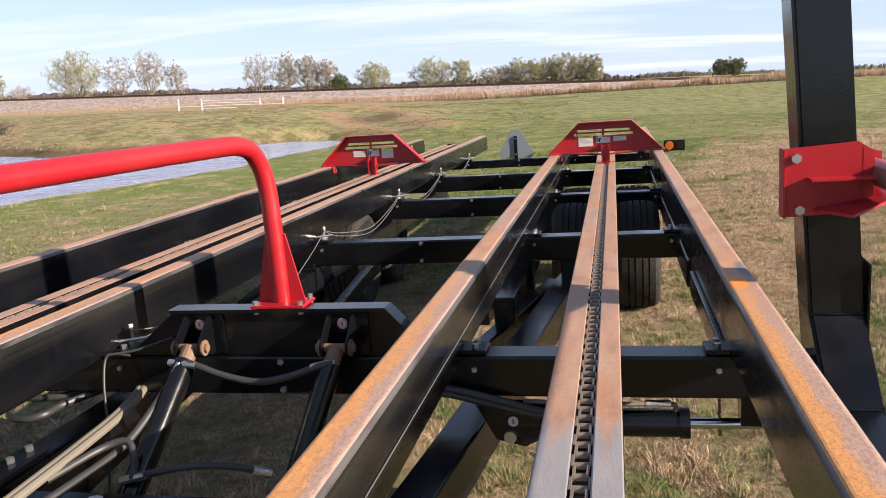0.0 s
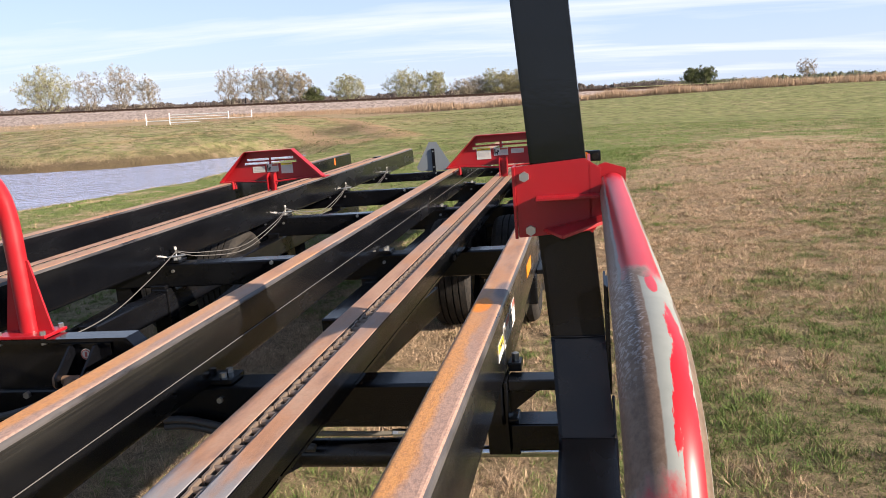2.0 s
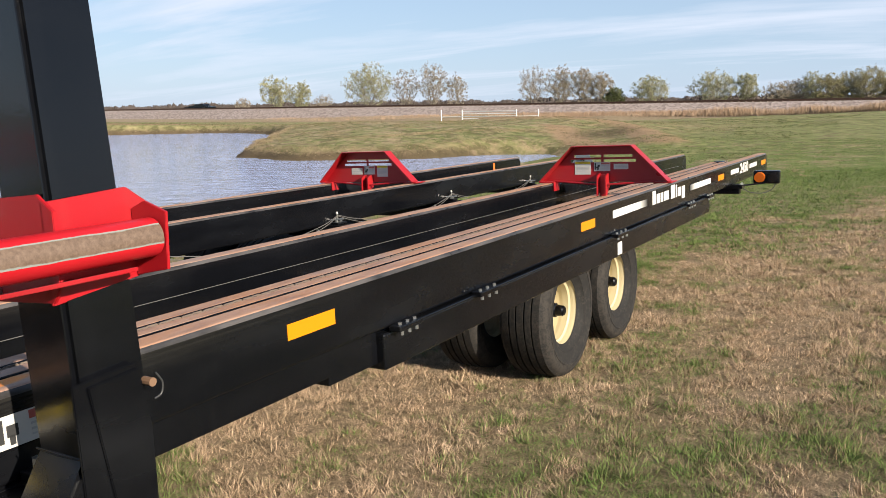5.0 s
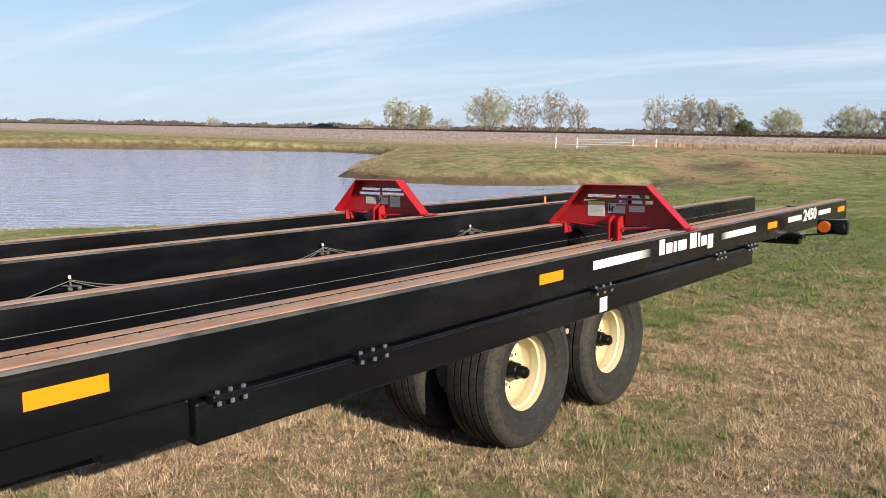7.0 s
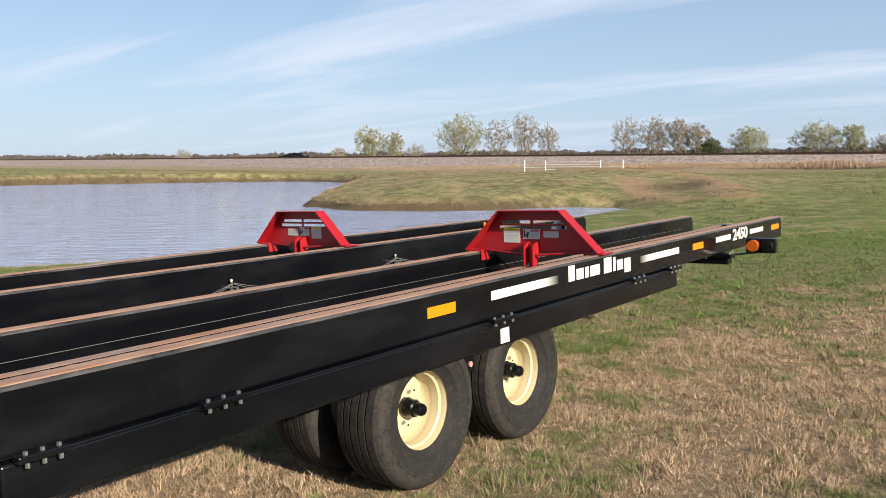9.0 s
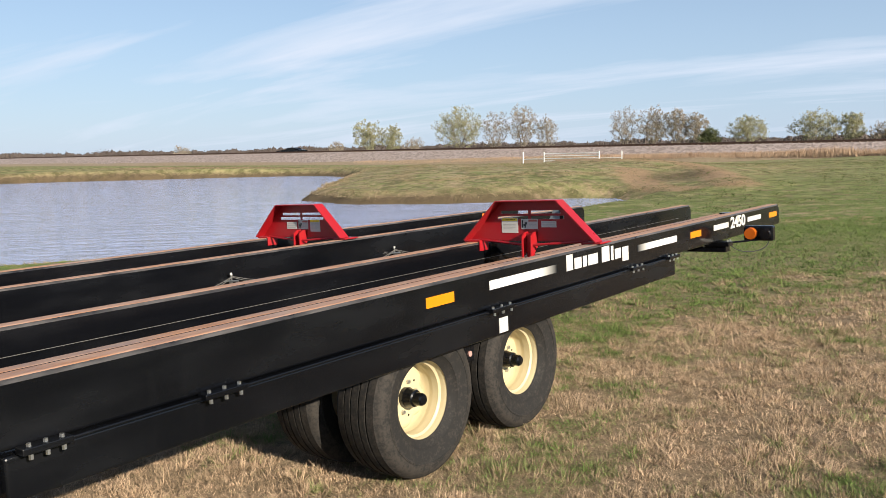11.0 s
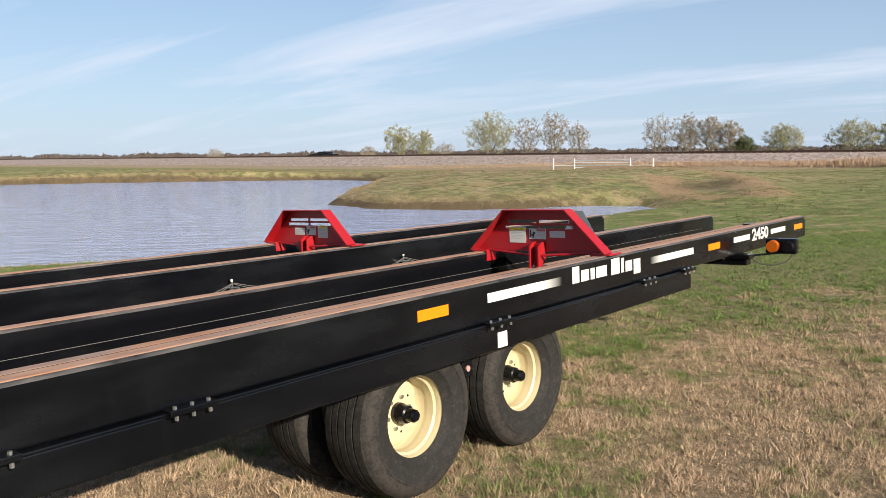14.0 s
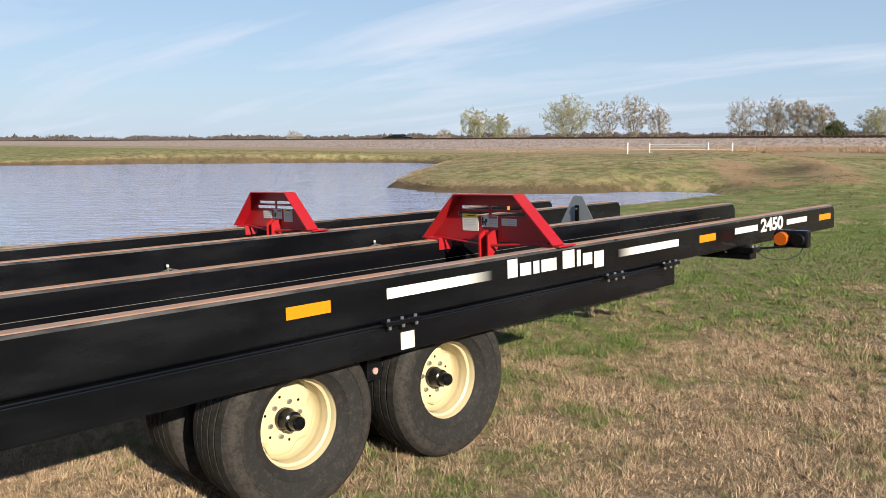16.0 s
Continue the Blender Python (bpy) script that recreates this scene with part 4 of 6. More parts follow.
def build_railway():
    root = tagged(new("railway_track"), "railway line on a pale stone ballast embankment", "railway", kind="structure")
    root.matrix_basis = TRACK
    bm = bmesh.new()
    us = np.linspace(-900, 900, 361)
    prof = [(0.2, -0.20), (1.0, 0.34), (2.6, 1.12), (2.9, 1.20), (6.0, 1.20), (8.6, 0.1), (9.0, -0.4)]
    rng = random.Random(4)
    rows = []
    for u in us:
        rise = 0.6 * min(max((u - 20) / 130.0, 0), 1)
        rows.append([bm.verts.new((u, v + rng.uniform(-0.03, 0.03), z + rise + rng.uniform(-0.02, 0.02))) for v, z in prof])
    for a, b in zip(rows, rows[1:]):
        for k in range(len(prof) - 1):
            bm.faces.new((a[k], b[k], b[k + 1], a[k + 1]))
    part("ballast", bm, BALLAST, root)
    bm = bmesh.new()
    prof = [(-1.6, -0.45), (-0.6, 0.02), (0.5, 0.30), (1.15, 0.38)]
    rows = []
    for u in us:
        rise = 0.6 * min(max((u - 20) / 130.0, 0), 1)
        low = 0.30 * min(max((-42 - u) / 22.0, 0), 1)          # it thins out past the gate
        rows.append([bm.verts.new((u, v + rng.uniform(-0.15, 0.15), z - low + rise + rng.uniform(-0.06, 0.06))) for v, z in prof])
    for a, b in zip(rows, rows[1:]):
        for k in range(len(prof) - 1):
            bm.faces.new((a[k], b[k], b[k + 1], a[k + 1]))
    part("verge", bm, VERGE, root, "rough dry grass verge below the ballast")
    for v in (3.7, 5.14):
        bm = bmesh.new()
        for u0, u1, z0, z1 in ((-900, 20, 0, 0), (20, 150, 0, 0.6), (150, 900, 0.6, 0.6)):
            own = box(u0, u1, v - 0.05, v + 0.05, 1.22, 1.42)
            for w in own.verts:
                w.co.z += z0 if w.co.x < (u0 + u1) / 2 else z1
            merge(bm, own)
        part("rail", bm, RAILSTEEL, root, "rust-brown steel track rail")
    bm = bmesh.new()
    for i in range(420):
        u = -160 + i * 0.62
        rise = 0.6 * min(max((u - 20) / 130.0, 0), 1)
        box(u - 0.11, u + 0.11, 3.1, 5.7, 1.15 + rise, 1.26 + rise, bm=bm)
    tagged(part("ties", bm, TIE, root), kind="stuff")


build_railway()


def build_prairie_grass():
    rng = np.random.default_rng(21)
    k = 180000
    u = rng.uniform(-72, 300, k)
    v = -rng.uniform(0.0, 1.0, k) ** 1.3 * (1.5 + 5.0 * smooth01(-10, 60, u)) + 0.8
    c, s = math.cos(TRACK_ANGLE), math.sin(TRACK_ANGLE)
    x, y = u * c - v * s, 72.0 + u * s + v * c
    h = (0.20 + 0.56 * smooth01(-55, 20, u)) * (0.75 + 0.4 * np.sin(u * 0.35 + np.sin(u * 0.11) * 3) ** 2)
    keep = rng.uniform(0, 1, k) < 0.25 + 0.75 * smooth01(-45, -15, u)
    x, y, h, u, v = x[keep], y[keep], h[keep], u[keep], v[keep]
    verge = np.interp(v, [-1.6, -0.6, 0.5, 1.15], [-0.45, 0.02, 0.30, 0.38]) + 0.6 * np.clip((u - 20) / 130, 0, 1) - 0.30 * np.clip((-42 - u) / 22, 0, 1)
    up = np.maximum(verge - 0.05 - ground_height(x, y), 0)
    tagged(new("prairie_grass", blades("prairie_grass", x, y, h, 0.05, REEDS, 0.45, 9, "spike", None, up)),
           "tall dry reddish-tan prairie grass along the railway", "grass", kind="stuff")
    # the same growth carries on along the field's far right edge
    k = 20000
    x = rng.uniform(60, 420, k)
    y = 150 - 0.22 * x + rng.uniform(-6, 6, k)
    tagged(new("field_edge_grass", blades("field_edge_grass", x, y, np.full(k, 1.5), 0.16, REEDS, 0.35, 10, False)),
           "tall dry tan grass along the field edge", "grass", kind="stuff")


build_prairie_grass()


def build_gate():
    root = tagged(new("field_gate"), "white pipe field gate with side rails below the railway", "gate")
    xs = [-40.3, -37.85, -31.85, -29.55]

    def g(x, z):
        y = 67.9 - 0.07 * (x + 37)
        return Vector((x, y, z))
    for x in xs:
        b0 = float(ground_height(np.array([x]), np.array([67.9]))[0])
        part("post", cyl(g(x, b0 - 0.1), g(x, 0.90), 0.055, 8), WHITEPAINT, root)
    for z in (-0.42, -0.20, 0.02, 0.25, 0.48, 0.71):
        part("gate_bar", cyl(g(xs[1] + 0.06, z), g(xs[2] - 0.06, z + 0.03), 0.038, 8), WHITEPAINT, root)
    part("side_rail", cyl(g(xs[0], 0.20), g(xs[1], 0.22), 0.040, 8), WHITEPAINT, root)
    part("side_rail", cyl(g(xs[2], 0.26), g(xs[3], 0.29), 0.030, 8), WHITEPAINT, root)


build_gate()


def build_parked_machine():
    """The low dark machine standing by the track."""
    root = tagged(new("parked_machine"), "small dark low machine parked beside the railway", "vehicle")
    p = track_point(-93, 6.6, 1.15)
    root.matrix_basis = Matrix.Translation(p) @ Matrix.Rotation(TRACK_ANGLE, 4, "Z") @ Matrix.Diagonal((1.25, 1, 0.62, 1))
    part("body", prism([(-2.3, 0.3), (2.4, 0.3), (2.4, 0.75), (1.2, 0.95), (-0.9, 0.95), (-2.3, 0.6)], "y", -0.7, 0.7, 0.05), BLACK, root)
    part("cab", prism([(-0.7, 0.95), (1.5, 0.95), (1.1, 1.4), (-0.2, 1.4)], "y", -0.6, 0.6, 0.05), BLACK, root)
    for x in (-1.5, 1.5):
        for y in (-0.75, 0.75):
            part("wheel", cyl((x, y - 0.1, 0.32), (x, y + 0.1, 0.32), 0.32, 16), TYRE, root)


build_parked_machine()

# ---------------------------------------------------------------- trees


def twig_mesh(name, segs, mat):
    """Three-sided tapered twigs: rows of start, end, two radii."""
    a = np.array([tuple(s[0]) for s in segs]); b = np.array([tuple(s[1]) for s in segs])
    ra = np.array([s[2] for s in segs])[:, None]; rb = np.array([s[3] for s in segs])[:, None]
    d = b - a
    d /= np.maximum(np.linalg.norm(d, axis=1), 1e-6)[:, None]
    ref = np.where(np.abs(d[:, 2:3]) < 0.8, np.array([[0.0, 0.0, 1.0]]), np.array([[1.0, 0.0, 0.0]]))
    u = np.cross(d, ref); u /= np.linalg.norm(u, axis=1)[:, None]
    w = np.cross(d, u)
    rings = []
    for p, r in ((a, ra), (b, rb)):
        rings += [p + (u * math.cos(t) + w * math.sin(t)) * r for t in (0.0, 2.0944, 4.1888)]
    v = np.stack(rings, 1).reshape(-1, 3)
    i = np.arange(len(segs))[:, None] * 6
    q = np.concatenate([i + np.array([[k, (k + 1) % 3, 3 + (k + 1) % 3, 3 + k]]) for k in range(3)], 1).reshape(-1, 4)
    return quads_mesh(name, v, q, mat)


def leaf_cloud(rng, tips, per, size, scatter, mat, name="crown"):
    k = len(tips) * per
    base = np.repeat(np.array([t[0][:] for t in tips]), per, 0)
    c = base + rng.normal(0, scatter, (k, 3))
    n1 = rng.normal(0, 1, (k, 3)); n1 /= np.linalg.norm(n1, axis=1)[:, None]
    n2 = np.cross(n1, rng.normal(0, 1, (k, 3))); n2 /= np.linalg.norm(n2, axis=1)[:, None]
    s = size * rng.uniform(0.5, 1.3, k)[:, None]
    v = np.stack([c - n1 * s - n2 * s * 0.5, c + n2 * s, c + n1 * s - n2 * s * 0.5], 1).reshape(-1, 3)
    return quads_mesh(name, v, np.arange(k * 3).reshape(-1, 3), mat)


def tree(x, y, height, width, per, size, leaf, label, seed, stems=3, low=0.10):
    """Stems that fork again and again into an uneven rounded crown, with small leaves on the last twigs."""
    rng = random.Random(seed)
    z = float(ground_height(np.array([float(x)]), np.array([float(y)]))[0])
    root = tagged(new("tree"), label, "tree", "trees along the railway")
    root.location = (x, y, z - 0.1)
    mid = Vector((0, 0, height * (0.5 + low / 2)))
    rz, rx = height * (0.5 - low / 2), width * 0.5
    bulge = [(rng.uniform(0, 6.28), rng.uniform(0.05, 0.10), k) for k in (2, 3, 5)]

    def spot():
        """A chance place inside the crown's uneven outline, more often near its skin."""
        v = Vector((rng.gauss(0, 1), rng.gauss(0, 1), rng.gauss(0, 1))).normalized()
        turn = math.atan2(v.y, v.x)
        r = rng.random() ** 0.42 * (0.98 + sum(a * math.sin(k * turn + p + 2.2 * v.z) for p, a, k in bulge))
        return mid + Vector((v.x * rx, v.y * rx, v.z * rz)) * r
    nodes, above, count = [], [], []

    def add(p, parent):
        nodes.append(p); above.append(parent); count.append(0)
        return len(nodes) - 1
    for st in range(stems):                          # the stems fan out from the foot
        turn = 6.283 * (st + rng.uniform(0, 0.6)) / stems
        out = Vector((math.cos(turn), math.sin(turn), 0))
        reach = width * (rng.uniform(0.10, 0.26) if stems > 1 else 0.03)
        last = add(out * (0.03 * width * (stems > 1)), -1)
        for k in range(1, 6):
            f = k / 5
            last = add(out * (0.03 * width + reach * f ** 1.5) + Vector((rng.uniform(-1, 1), rng.uniform(-1, 1), 0)) * (0.012 * height) + Vector((0, 0, height * 0.55 * f)), last)
    goals = sorted((spot() for _ in range(int(19 * width + 15 * height))), key=lambda g: (g - mid * 0.4).length)
    tips, segs = [], []
    for g in goals:                                  # each goal is joined to the wood nearest below it
        at = np.array([tuple(p) for p in nodes])
        gap = at - np.array(tuple(g))
        cost = np.sqrt((gap ** 2).sum(1)) + 1.4 * np.maximum(0, gap[:, 2] + 0.35 * np.hypot(gap[:, 0], gap[:, 1]))
        near = int(cost.argmin())
        p = nodes[near]
        bend = p.lerp(g, 0.5) + Vector((rng.uniform(-1, 1), rng.uniform(-1, 1), rng.uniform(-0.6, 0.4))) * ((g - p).length * 0.10)
        end = add(g, add(bend, near))
        count[end] = 1
        for _ in range(6):
            away = Vector((g.x * 0.5 / rx + rng.gauss(0, 0.55), g.y * 0.5 / rx + rng.gauss(0, 0.55), rng.gauss(0.45, 0.5)))
            e = g + away * (width * rng.uniform(0.03, 0.075))
            segs.append((bend.lerp(g, rng.random()), e, 0.011, 0.008))
            tips.append(e)
    for k in range(len(nodes) - 1, -1, -1):
        if above[k] >= 0:
            count[above[k]] += count[k]
    thick = [0.0165 * max(c, 1) ** 0.5 for c in count]
    segs += [(nodes[above[k]], nodes[k], min(thick[above[k]], thick[k] * 1.35), thick[k]) for k in range(len(nodes)) if above[k] >= 0]
    ob = new("trunk", twig_mesh("trunk", segs, BARK))
    ob.parent = root
    if per:
        ob = new("crown", leaf_cloud(np.random.default_rng(seed), [(t,) for t in tips], per, size, size * 1.6, leaf))
        ob.parent = root
    return root


PALE = "tree in thin pale green spring leaf"
BARE = "nearly bare grey-brown tree with fine twigs"
BUDS = "tree with dense tan buds and fine twigs"


def plant(per, size, leaf, label, places, low=0.10):
    """Trees of one kind at their places: x, y, height, width, stems."""
    for tx, ty, th, tw, stems in places:
        tree(tx, ty, th, tw, per, size, leaf, label, int(abs(tx) * 10), stems, low)


plant(16, 0.064, LEAF_PALE, PALE, ((-143.6, 157.8, 9.4, 8.2, 3), (-138.9, 162.0, 8.3, 5.2, 2), (-125.2, 173.0, 12.3, 12.6, 5)))
plant(16, 0.064, LEAF_PALE, PALE, ((-61.1, 205.2, 8.0, 9.6, 4), (-46.0, 207.3, 8.6, 10.0, 5), (-38.6, 208.8, 8.2, 6.4, 2)))
plant(5, 0.064, LEAF_TAN, BARE, ((-117.6, 178.4, 11.3, 7.4, 2), (-88.6, 194.6, 11.0, 8.6, 5)))
plant(8, 0.064, LEAF_TAN, BARE, ((-111.6, 182.2, 12.7, 8.2, 3), (-106.3, 185.4, 9.6, 5.6, 2)))
plant(14, 0.064, LEAF_TAN, BUDS, ((-82.2, 197.6, 11.0, 7.4, 3), (-77.0, 199.4, 10.8, 6.8, 3), (-72.6, 201.2, 9.6, 6.2, 3)))
plant(11, 0.064, LEAF_TAN, BUDS, ((-30.8, 210.0, 6.0, 7.4, 4), (-27.4, 212.6, 6.4, 5.4, 3)))
plant(11, 0.064, LEAF_PALE, PALE, ((-24.4, 210.4, 7.8, 5.2, 3),))
plant(8, 0.11, LEAF_DARK, "small dark green tree", ((-69.6, 202.2, 5.4, 5.2, 4),))
plant(9, 0.085, LEAF_OLIVE, "dense olive-brown tree in a clump", ((-20.6, 211.2, 7.2, 8.0, 5), (-16.4, 214.0, 7.9, 7.6, 5), (-12.2, 211.8, 8.2, 8.0, 6), (-8.0, 213.4, 7.9, 7.0, 5), (-5.2, 212.0, 7.5, 5.6, 5)), 0.02)
plant(10, 0.10, LEAF_DARK, "small dark green round tree", ((25.4, 210.6, 4.2, 4.6, 4), (28.8, 211.0, 4.5, 4.8, 5)), 0.02)
plant(2, 0.09, LEAF_TAN, BARE, ((51.3, 206.0, 5.0, 4.6, 2), (-134.7, 165.6, 4.6, 5.6, 4), (-172.0, 121.0, 3.8, 4.4, 3), (-149.5, 152.0, 4.2, 4.6, 3)))


def build_far_woods():
    """Low scrub and distant woods along the horizon."""
    rng = np.random.default_rng(31)

    def ridge(dist, az0, az1, h0, h1, mat, name, label):
        """The closed mass of the wood: a low uneven bank along an arc."""
        k = int((az1 - az0) * 22)
        a = np.radians(np.linspace(az0, az1, k))
        swell = 0.55 + 0.3 * np.sin(a * 46 + 2 * np.sin(a * 17)) + 0.15 * np.sin(a * 140)
        rough = np.convolve(rng.normal(0, 1, k + 4), np.ones(5) / 5, "valid")
        h = (h0 + (h1 - h0) * np.clip(swell, 0.05, 1.2)) * (0.80 + 0.20 * rough)
        rows = []
        for off, part_h in ((-0.016, -0.05), (-0.012, 0.45), (-0.006, 0.80), (0.0, 1.0), (0.012, 0.8), (0.02, -0.05)):
            r = dist * (1 + off * (1 + 0.25 * rng.normal(0, 1, k)))
            rows.append(np.stack([-np.sin(a) * r, np.cos(a) * r, h * part_h * (1 + 0.10 * rng.normal(0, 1, k))], 1))
        v = np.concatenate(rows)
        i = np.arange(k - 1)[None, :] + np.arange(5)[:, None] * k
        q = np.stack([i, i + 1, i + k + 1, i + k], -1).reshape(-1, 4)
        me = quads_mesh(name, v, q, mat)
        me.polygons.foreach_set("use_smooth", [True] * len(me.polygons))
        tagged(new(name, me), label, "woods", kind="stuff")

    def clumps(dist, az0, az1, count, h0, h1, mat, name, label):
        a = np.radians(rng.uniform(az0, az1, count))
        r = dist * rng.uniform(0.94, 1.08, count)
        swell = 0.55 + 0.3 * np.sin(a * 46 + 2 * np.sin(a * 17)) + 0.15 * np.sin(a * 140)
        h = (h0 + (h1 - h0) * np.clip(swell, 0.05, 1.2)) * rng.uniform(0.8, 1.05, count)
        tips = []
        for ai, ri, hi in zip(a, r, h):
            n = 22
            px = -math.sin(ai) * ri + rng.normal(0, hi * 0.6, n)
            py = math.cos(ai) * ri + rng.normal(0, hi * 0.6, n)
            pz = hi * rng.uniform(0, 1, n) ** 1.35 - 0.3
            tips += [((float(u), float(v), float(w)),) for u, v, w in zip(px, py, pz)]
        me = leaf_cloud(rng, [(Vector(t[0]),) for t in tips], 3, 0.0006 * dist, 0.0010 * dist, mat, name)
        tagged(new(name, me), label, "woods", kind="stuff")
    ridge(424, -6, 86, 2.6, 4.4, WOODMASS, "distant_woods", "distant grey-brown woods along the horizon")
    ridge(565, -40, -2, 3.3, 5.4, HEDGEMASS, "distant_hedges", "distant dark green hedges along the horizon")
    ridge(228, 12, 50, 0.7, 2.0, WOODMASS, "scrub_row", "low brown scrub under the railway trees")
    clumps(420, -6, 86, 1500, 1.8, 3.7, SCRUB, "distant_woods", "distant grey-brown woods along the horizon")
    clumps(560, -40, -2, 420, 2.8, 4.8, HEDGE, "distant_hedges", "distant dark green hedges along the horizon")
    clumps(226, 4, 50, 300, 0.9, 2.3, SCRUB, "scrub_row", "low brown scrub under the railway trees")
    clumps(700, 86, 320, 500, 5, 9, SCRUB, "far_woods", "far woods round the field")


build_far_woods()

# ---------------------------------------------------------------- the bale trailer
# Built in its own frame: x across (0 at the outer face of one side rail), y towards its tail, z up from the turf.
TRAILER = tagged(new("bale_trailer"), "long black steel bale trailer with four rust-topped rails and red pushers", "trailer")
TRAILER.matrix_basis = (Matrix.Translation((0.033, 0, 0)) @ Matrix.Rotation(math.asin(-0.0364), 4, "Y") @ Matrix.Rotation(radians(-0.2), 4, "X"))
TOP, RAIL_W, RAIL_H, FRONT, TAIL = 0.973, 0.093, 0.198, -3.6, 8.15
MID = -1.528                                        # the trailer's centre line
BANKS = (0.0, -2.095)                               # outer or inner face on the high-x side of each pair of rails


def side_rail(x1):
    """A box tube with rounded edges, its tail cut back at the top; rusty upper face."""
    x0 = x1 - RAIL_W
    bm = prism([(FRONT, TOP - RAIL_H), (TAIL, TOP - RAIL_H), (TAIL, TOP - 0.055), (TAIL - 0.05, TOP), (FRONT, TOP)], "x", x0, x1)
    long_edges = [e for e in bm.edges if abs(e.verts[0].co.y - e.verts[1].co.y) > 5]
    bmesh.ops.bevel(bm, geom=long_edges, offset=0.016, segments=5, affect="EDGES", profile=0.5)
    for f in bm.faces:
        if f.normal.z > 0.75 and f.calc_center_median().z > TOP - 0.006:
            f.material_index = 1
        elif f.normal.z > 0.12 and f.calc_center_median().z > TOP - 0.02 and abs(f.normal.x) > 0.3:
            f.material_index = 2
    return bm


RAILS = []
for x1 in (0.0, -0.872, -2.095, -2.967):
    ob = part("side_rail", side_rail(x1), [RAILPAINT, RUSTBURNT if x1 == 0 else RUST, RUBBED_GLINT], TRAILER, "black box rail with a rusty rubbed top")
    RAILS.append(ob)

# slotted chain guides in the middle of each pair of rails
for bank in BANKS:
    for a, b in ((-0.570, -0.500), (-0.462, -0.402)):
        bm = box(bank + a, bank + b, FRONT, TAIL - 0.1, TOP - 0.165, TOP - 0.088, 0.004, 2)
        for f in bm.faces:
            if f.normal.z > 0.7:
                f.material_index = 1
        part("chain_guide", bm, [BLACK, GUIDERUST], TRAILER, "flat rusty steel chain guide")
    part("chain_tray", box(bank - 0.566, bank - 0.402, FRONT, TAIL - 0.1, TOP - 0.175, TOP - 0.166), BLACK, TRAILER)
    part("sprocket_block", box(bank - 0.53, bank - 0.435, TAIL - 0.16, TAIL - 0.03, TOP - 0.20, TOP - 0.078, 0.01), BLACK, TRAILER)


def chain_link():
    bm = bmesh.new()
    for x in (-0.0150, 0.0150):
        pts = [(-0.024, -0.008), (-0.018, -0.012), (0.018, -0.012), (0.024, -0.008), (0.024, 0.008), (0.018, 0.012), (-0.018, 0.012), (-0.024, 0.008)]
        prism(pts, "x", x - 0.003, x + 0.003, bm=bm)
    cyl((-0.014, -0.012, 0), (0.014, -0.012, 0), 0.0095, 8, bm=bm)
    return bm


CHAIN_Z, PITCH = TOP - 0.104, 0.046
for bank, first, count in ((BANKS[0], -2.6, 240), (BANKS[1], -1.0, 200)):
    chain = part("drive_chain", box(bank - 0.496, bank - 0.469, FRONT, TAIL - 0.12, CHAIN_Z - 0.050, CHAIN_Z - 0.035), CHAIN, TRAILER, "dark oily steel roller chain")
    me = finish("chain_link", chain_link(), CHAIN)
    for i in range(count):
        w = 0.86 if i % 2 else 1.24
        share("chain_link", me, chain, Matrix.Translation((bank - 0.4805, first + i * PITCH, CHAIN_Z)) @ Matrix.Diagonal((w, 1, 1, 1)))


def bolt(p, parent, axis="z", r=0.011, h=0.012):
    d = {"z": Vector((0, 0, h)), "y": Vector((0, -h, 0)), "x": Vector((h, 0, 0))}[axis]
    part("bolt", cyl(Vector(p) - d * 0.4, Vector(p) + d, r, 6), ZINC, parent)


# cross beams under the rails
for y0, y1, z0, x0, x1 in ((-0.50, -0.385, 0.645, -3.08, -0.005), (1.50, 1.62, 0.642, -3.06, 0.0), (3.21, 3.33, 0.632, -3.06, 0.0), (4.83, 4.93, 0.632, -3.06, 0.0), (6.47, 6.57, 0.686, -3.10, 0.05)):
    beam = part("cross_beam", box(x0, x1, y0, y1, z0, 0.7745, 0.008, 2), BLACK, TRAILER, "black box cross beam bolted under the rails")
    for x, s in ((-0.125, -1), (-0.845, 1), (-0.995, -1), (-2.068, 1), (-2.215, -1), (-2.94, 1)):
        clip = part("rail_clamp", box(x - 0.035, x + 0.035, y0 + 0.01, y1 - 0.01, 0.776, 0.792, 0.003), BLACK, TRAILER)
        for yy in (y0 + 0.035, y1 - 0.035):
            bolt((x, yy, 0.794), clip)
        bolt((x, y0 - 0.001, 0.735), clip, "y", 0.009, 0.01)
    for x in (-1.48,):
        bolt((x, y0 - 0.001, 0.76), beam, "y")
        bolt((x, y0 - 0.001, z0 + 0.02), beam, "y")


